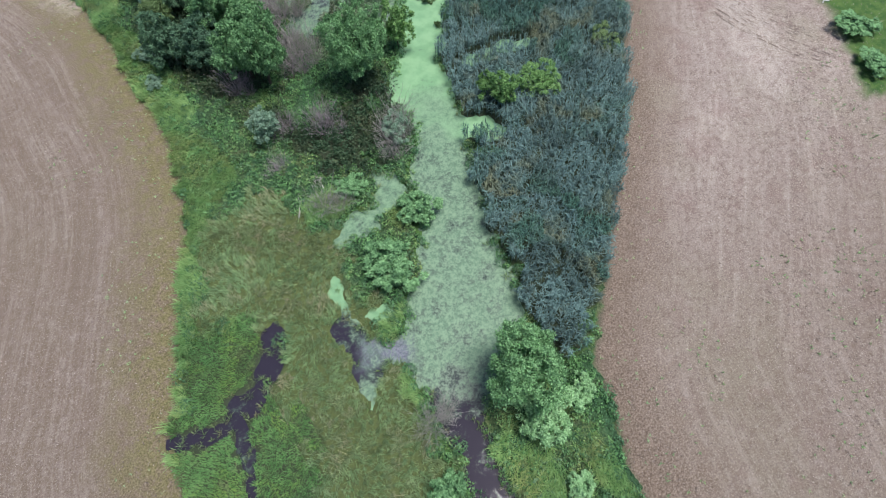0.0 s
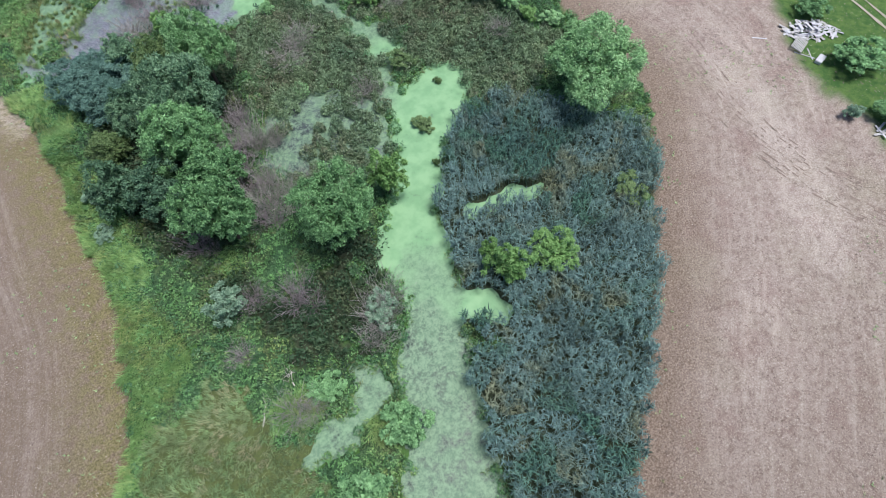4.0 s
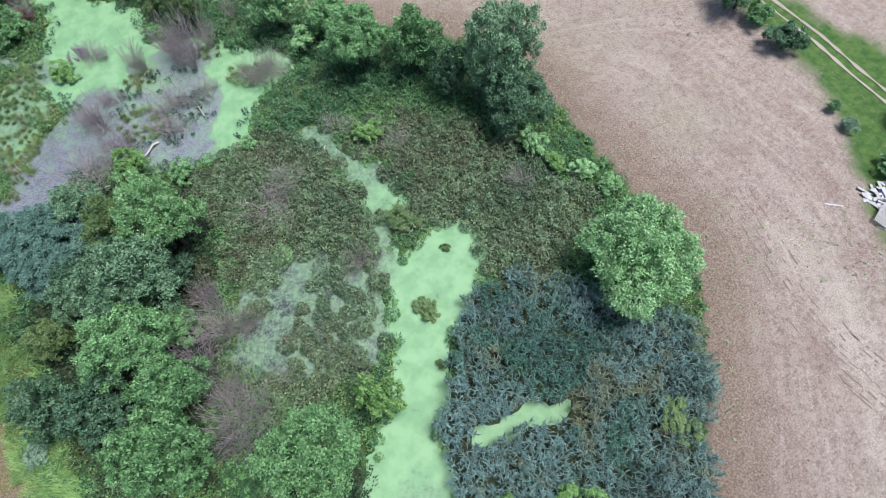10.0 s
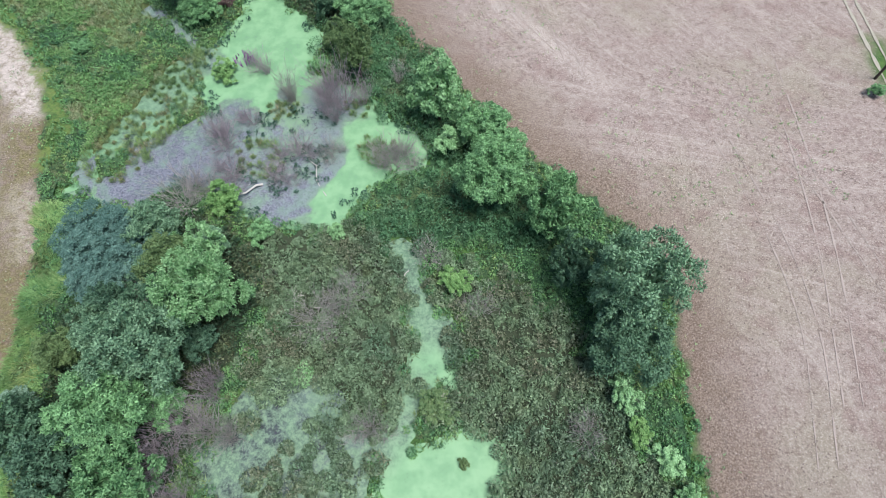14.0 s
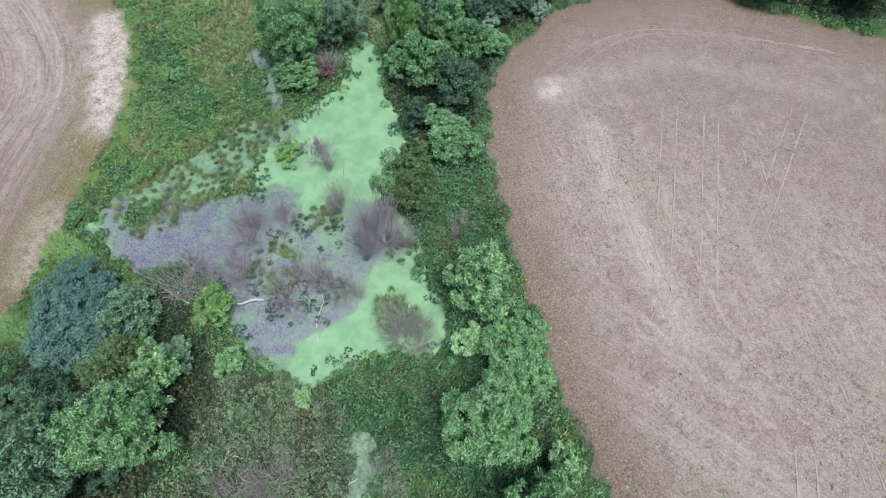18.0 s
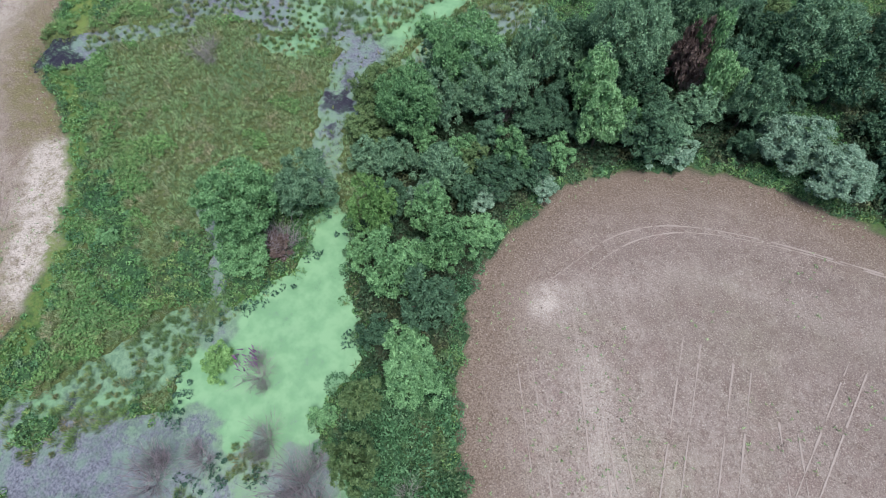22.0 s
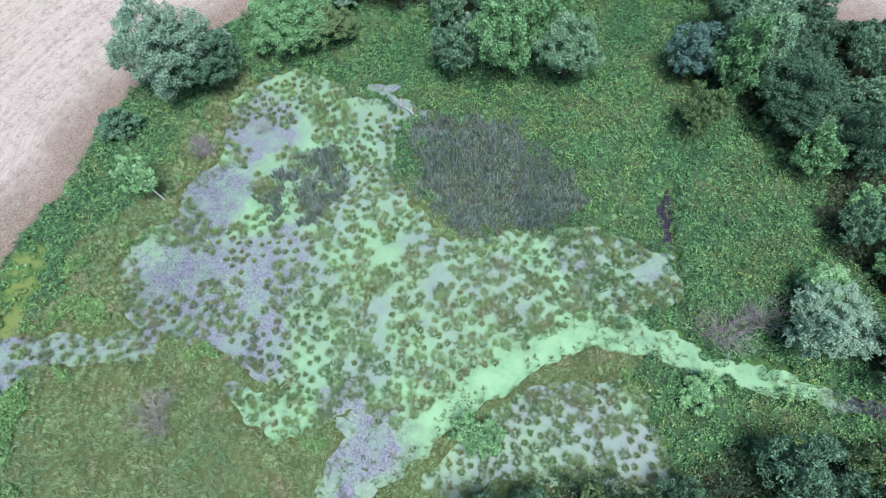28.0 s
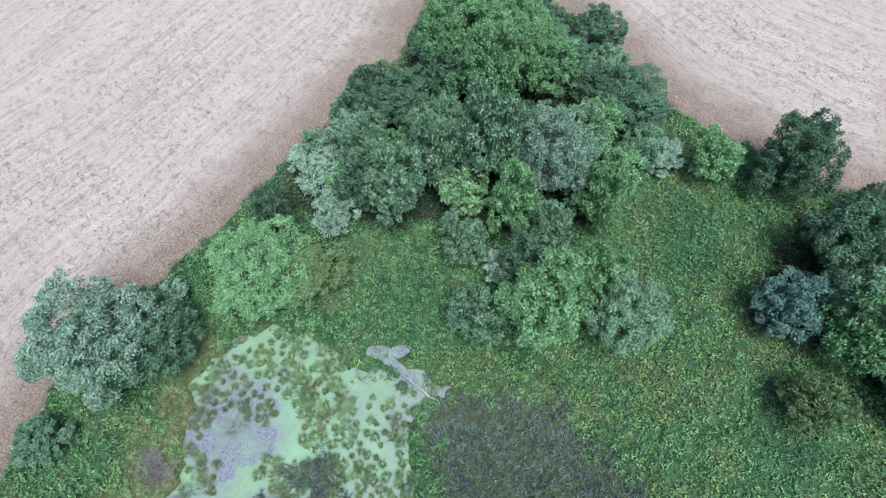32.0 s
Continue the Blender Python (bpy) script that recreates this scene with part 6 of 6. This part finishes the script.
def drill_marks():
    """Rows of short tyre and drill marks that follow the field's curve."""
    out = []
    for curve, count, gap in (DRILL_EAST, DRILL_NORTH):
        p = np.array(curve, float)
        u = np.linspace(0, len(p) - 1, 4 * len(p))
        p = np.stack([np.interp(u, np.arange(len(p)), p[:, k]) for k in (0, 1)], 1)
        p = np.concatenate([np.linspace(q, r, 6, endpoint=False) for q, r in zip(p, p[1:])])
        t = np.gradient(p, axis=0)
        t /= np.linalg.norm(t, axis=1, keepdims=True)
        side = np.stack([-t[:, 1], t[:, 0]], 1)
        for k in range(count):
            q = p + side * (k * gap + rng.uniform(-0.2, 0.2))
            s = 0
            while s < len(q) - 4:
                e = s + rng.randint(3, 9)
                if rng.rand() < 0.5 and len(q[s:e]) > 2:
                    out.append(strip([(float(a), float(d)) for a, d in q[s:e]], rng.uniform(0.035, 0.085), 0.04 + 0.004 * (k % 3)))
                s = e + rng.randint(0, 5)
    return out


def soft_line(points):
    """An open line with its corners rounded."""
    p = np.array(points, float)
    for _ in range(3):
        p = np.concatenate([p[:1], np.stack([0.75 * p[:-1] + 0.25 * p[1:], 0.25 * p[:-1] + 0.75 * p[1:]], 1).reshape(-1, 2), p[-1:]])
    return [(float(a), float(d)) for k, (a, d) in enumerate(p) if k == 0 or abs(a - p[k - 1][0]) + abs(d - p[k - 1][1]) > 1e-6]


def build_lane():
    for off, half in ((-0.62, 0.2), (0.62, 0.2)):
        v, f = strip([(x + off, y) for x, y in LANE_LINE], half, 0.06)
        tagged(mesh_object("wheel_track", v, f, M["track"]), "pale worn gravel wheel track in the grass lane", "lane", kind="structure")
    for line in WHEEL_MARKS:
        p, pieces = soft_line(line), []
        p = [(a + (e - a) * k / 6, d + (g - d) * k / 6) for (a, d), (e, g) in zip(p, p[1:]) for k in range(6)]
        for o in (-0.75, 0.75):
            s = rng.randint(0, 6)
            while s < len(p) - 4:
                e = s + rng.randint(14, 34)
                pieces.append(strip([(x + o, y) for x, y in p[s:e]], rng.uniform(0.04, 0.09), 0.04))
                s = e + rng.randint(1, 4)
        v, f = join(pieces)
        tagged(mesh_object("wheel_mark", v, f, M["swath"]), "pale flattened wheel mark crossing the stubble field", "wheel mark", kind="structure")
    v, f = join(drill_marks())
    tagged(mesh_object("tyre_ruts", v, f, M["rut"]), "dark tyre ruts pressed into the stubble field", "ruts", kind="structure")


def bent_log(x0, y0, x1, y1, r):
    a, b = np.array([x0, y0, max(float(at(HEIGHT, x0, y0)), WATER_LEVEL) + r * 0.6]), np.array([x1, y1, max(float(at(HEIGHT, x1, y1)), WATER_LEVEL) + r])
    length = np.linalg.norm(b - a)
    ob = new("fallen_branch")
    ob.matrix_world = Matrix.Translation(a)
    line = wander(a, b, 8, length * 0.025)
    line[1:-1, 2] += 0.25 * np.sin(np.linspace(0, 3.1, 8))[1:-1]
    v, f = tube(line - a, np.linspace(r, r * 0.4, 8), 7)
    mesh_object("stem", v, f, M["bleached"], ob, smooth=True)
    for k in range(5):
        s = line[rng.randint(3, 8)]
        e = s + (b - a) / length * rng.uniform(0.2, 0.9) + np.r_[rng.normal(0, 0.5, 2), rng.uniform(0.05, 0.5)]
        v, f = tube(wander(s, e, 5, 0.06) - a, np.linspace(r * 0.45, r * 0.12, 5), 5)
        mesh_object("branch", v, f, M["bleached"], ob, smooth=True)
    return tagged(ob, "bleached bare fallen branch lying among the shrubs", "fallen branch", "fallen branches")


def box_mesh(name, lx, ly, lz):
    bm = bmesh.new()
    bmesh.ops.create_cube(bm, size=1.0, matrix=Matrix.Diagonal((lx, ly, lz, 1)))
    bmesh.ops.bevel(bm, geom=bm.edges[:], offset=min(lx, ly, lz) * 0.15, segments=1, affect="EDGES")
    me = bpy.data.meshes.new(name)
    bm.to_mesh(me)
    bm.free()
    return me


def board(x, y, z, length, wide, turn, tilt, roll, material):
    ob = new("board", box_mesh("board", length, wide, 0.035))
    ob.data.materials.append(material)
    ob.matrix_world = pose(x, y, z, roll, tilt, turn)
    return tagged(ob, "weathered grey-white board lying in a scrap pile", "board", "scrap boards")


def pallet(x, y, z, turn, tilt, wide=1.9, deep=1.3):
    ob = new("pallet")
    for k in range(9):
        p = new("slat", box_mesh("slat", wide, 0.10, 0.025))
        p.data.materials.append(M["plank"])
        p.parent, p.location = ob, (0, -deep / 2 + 0.05 + k * (deep - 0.1) / 8, 0.12)
    for k in range(3):
        p = new("bearer", box_mesh("bearer", 0.09, deep, 0.10))
        p.data.materials.append(M["plank"])
        p.parent, p.location = ob, ((k - 1) * (wide / 2 - 0.05), 0, 0.055)
    ob.matrix_world = pose(x, y, z, tilt, 0, turn)
    return tagged(ob, "grey weathered wooden pallet leaning on a scrap pile", "pallet")


def build_scrap():
    px, py = PILE_AT
    for k in range(120):
        far, a = math.sqrt(rng.rand()), rng.uniform(0, 6.28)
        u, w = 3.0 * far * math.cos(a), 1.5 * far * math.sin(a)
        x, y = px + 1.9 + 0.83 * u + 0.55 * w, py + 0.1 - 0.55 * u + 0.83 * w
        z = 0.38 + max(0.0, 0.8 * (1 - far)) * rng.rand()
        board(x, y, z, rng.uniform(0.35, 1.5), rng.uniform(0.10, 0.34), rng.uniform(0, 180), rng.uniform(-16, 16), rng.uniform(-16, 16), M["plank"] if rng.rand() < 0.45 else M["board_white"])
    pallet(px - 1.2, py - 0.7, 0.62, 20, 12)
    board(px - 3.6, py + 2.5, 0.34, 1.6, 0.14, 140, 0, 0, M["board_white"])
    board(px - 1.6, py - 2.0, 0.36, 2.2, 0.10, 120, 0, 0, M["board_white"])
    board(px - 1.0, py - 2.2, 0.36, 1.7, 0.10, 60, 0, 0, M["board_white"])
    ob = new("foam_block", box_mesh("foam_block", 1.3, 0.7, 0.4))
    ob.data.materials.append(M["board_white"])
    ob.matrix_world = pose(px - 0.9, py - 3.4, 0.5, 0, 0, 15)
    tagged(ob, "white foam block lying on the field edge", "block")
    sx, sy = SCRAP_AT
    for k in range(16):
        board(sx + rng.uniform(-1.6, 1.6), sy + rng.uniform(-1.2, 1.2), 0.36 + 0.3 * rng.rand(), rng.uniform(0.6, 2.2), rng.uniform(0.1, 0.25), rng.uniform(0, 180), rng.uniform(-8, 8), rng.uniform(-8, 8), M["plank"] if k % 3 else M["board_white"])


def build_pole():
    x, y = POLE_AT
    z = float(at(HEIGHT, x, y))
    ob = new("utility_pole")
    ob.matrix_world = Matrix.Translation((x, y, z))
    v, f = tube([(0, 0, -0.2), (0, 0, 3), (0, 0, 6), (0, 0, 9.5)], [0.15, 0.14, 0.125, 0.105], 12)
    mesh_object("pole", v, f, M["bark"], ob, smooth=True)
    arm = new("crossarm", box_mesh("crossarm", 2.2, 0.10, 0.12))
    arm.data.materials.append(M["bark"])
    arm.parent, arm.location = ob, (0, -0.16, 9.0)
    return tagged(ob, "brown wooden utility pole beside the grass lane", "utility pole")


build_ground()
build_water()
build_lane()
build_trees()
for row in LOGS:
    bent_log(*row)
build_pole()
build_scrap()
build_swamp_shrubs()
build_undergrowth()
build_water_plants()
build_litter()
build_loosestrife()
build_reeds()
build_sedge()
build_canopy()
build_lush()
build_bank_grass()
build_turf()
build_fringe()
build_forbs()
build_tussocks()
build_stubble()
build_clods()
build_field_weeds()
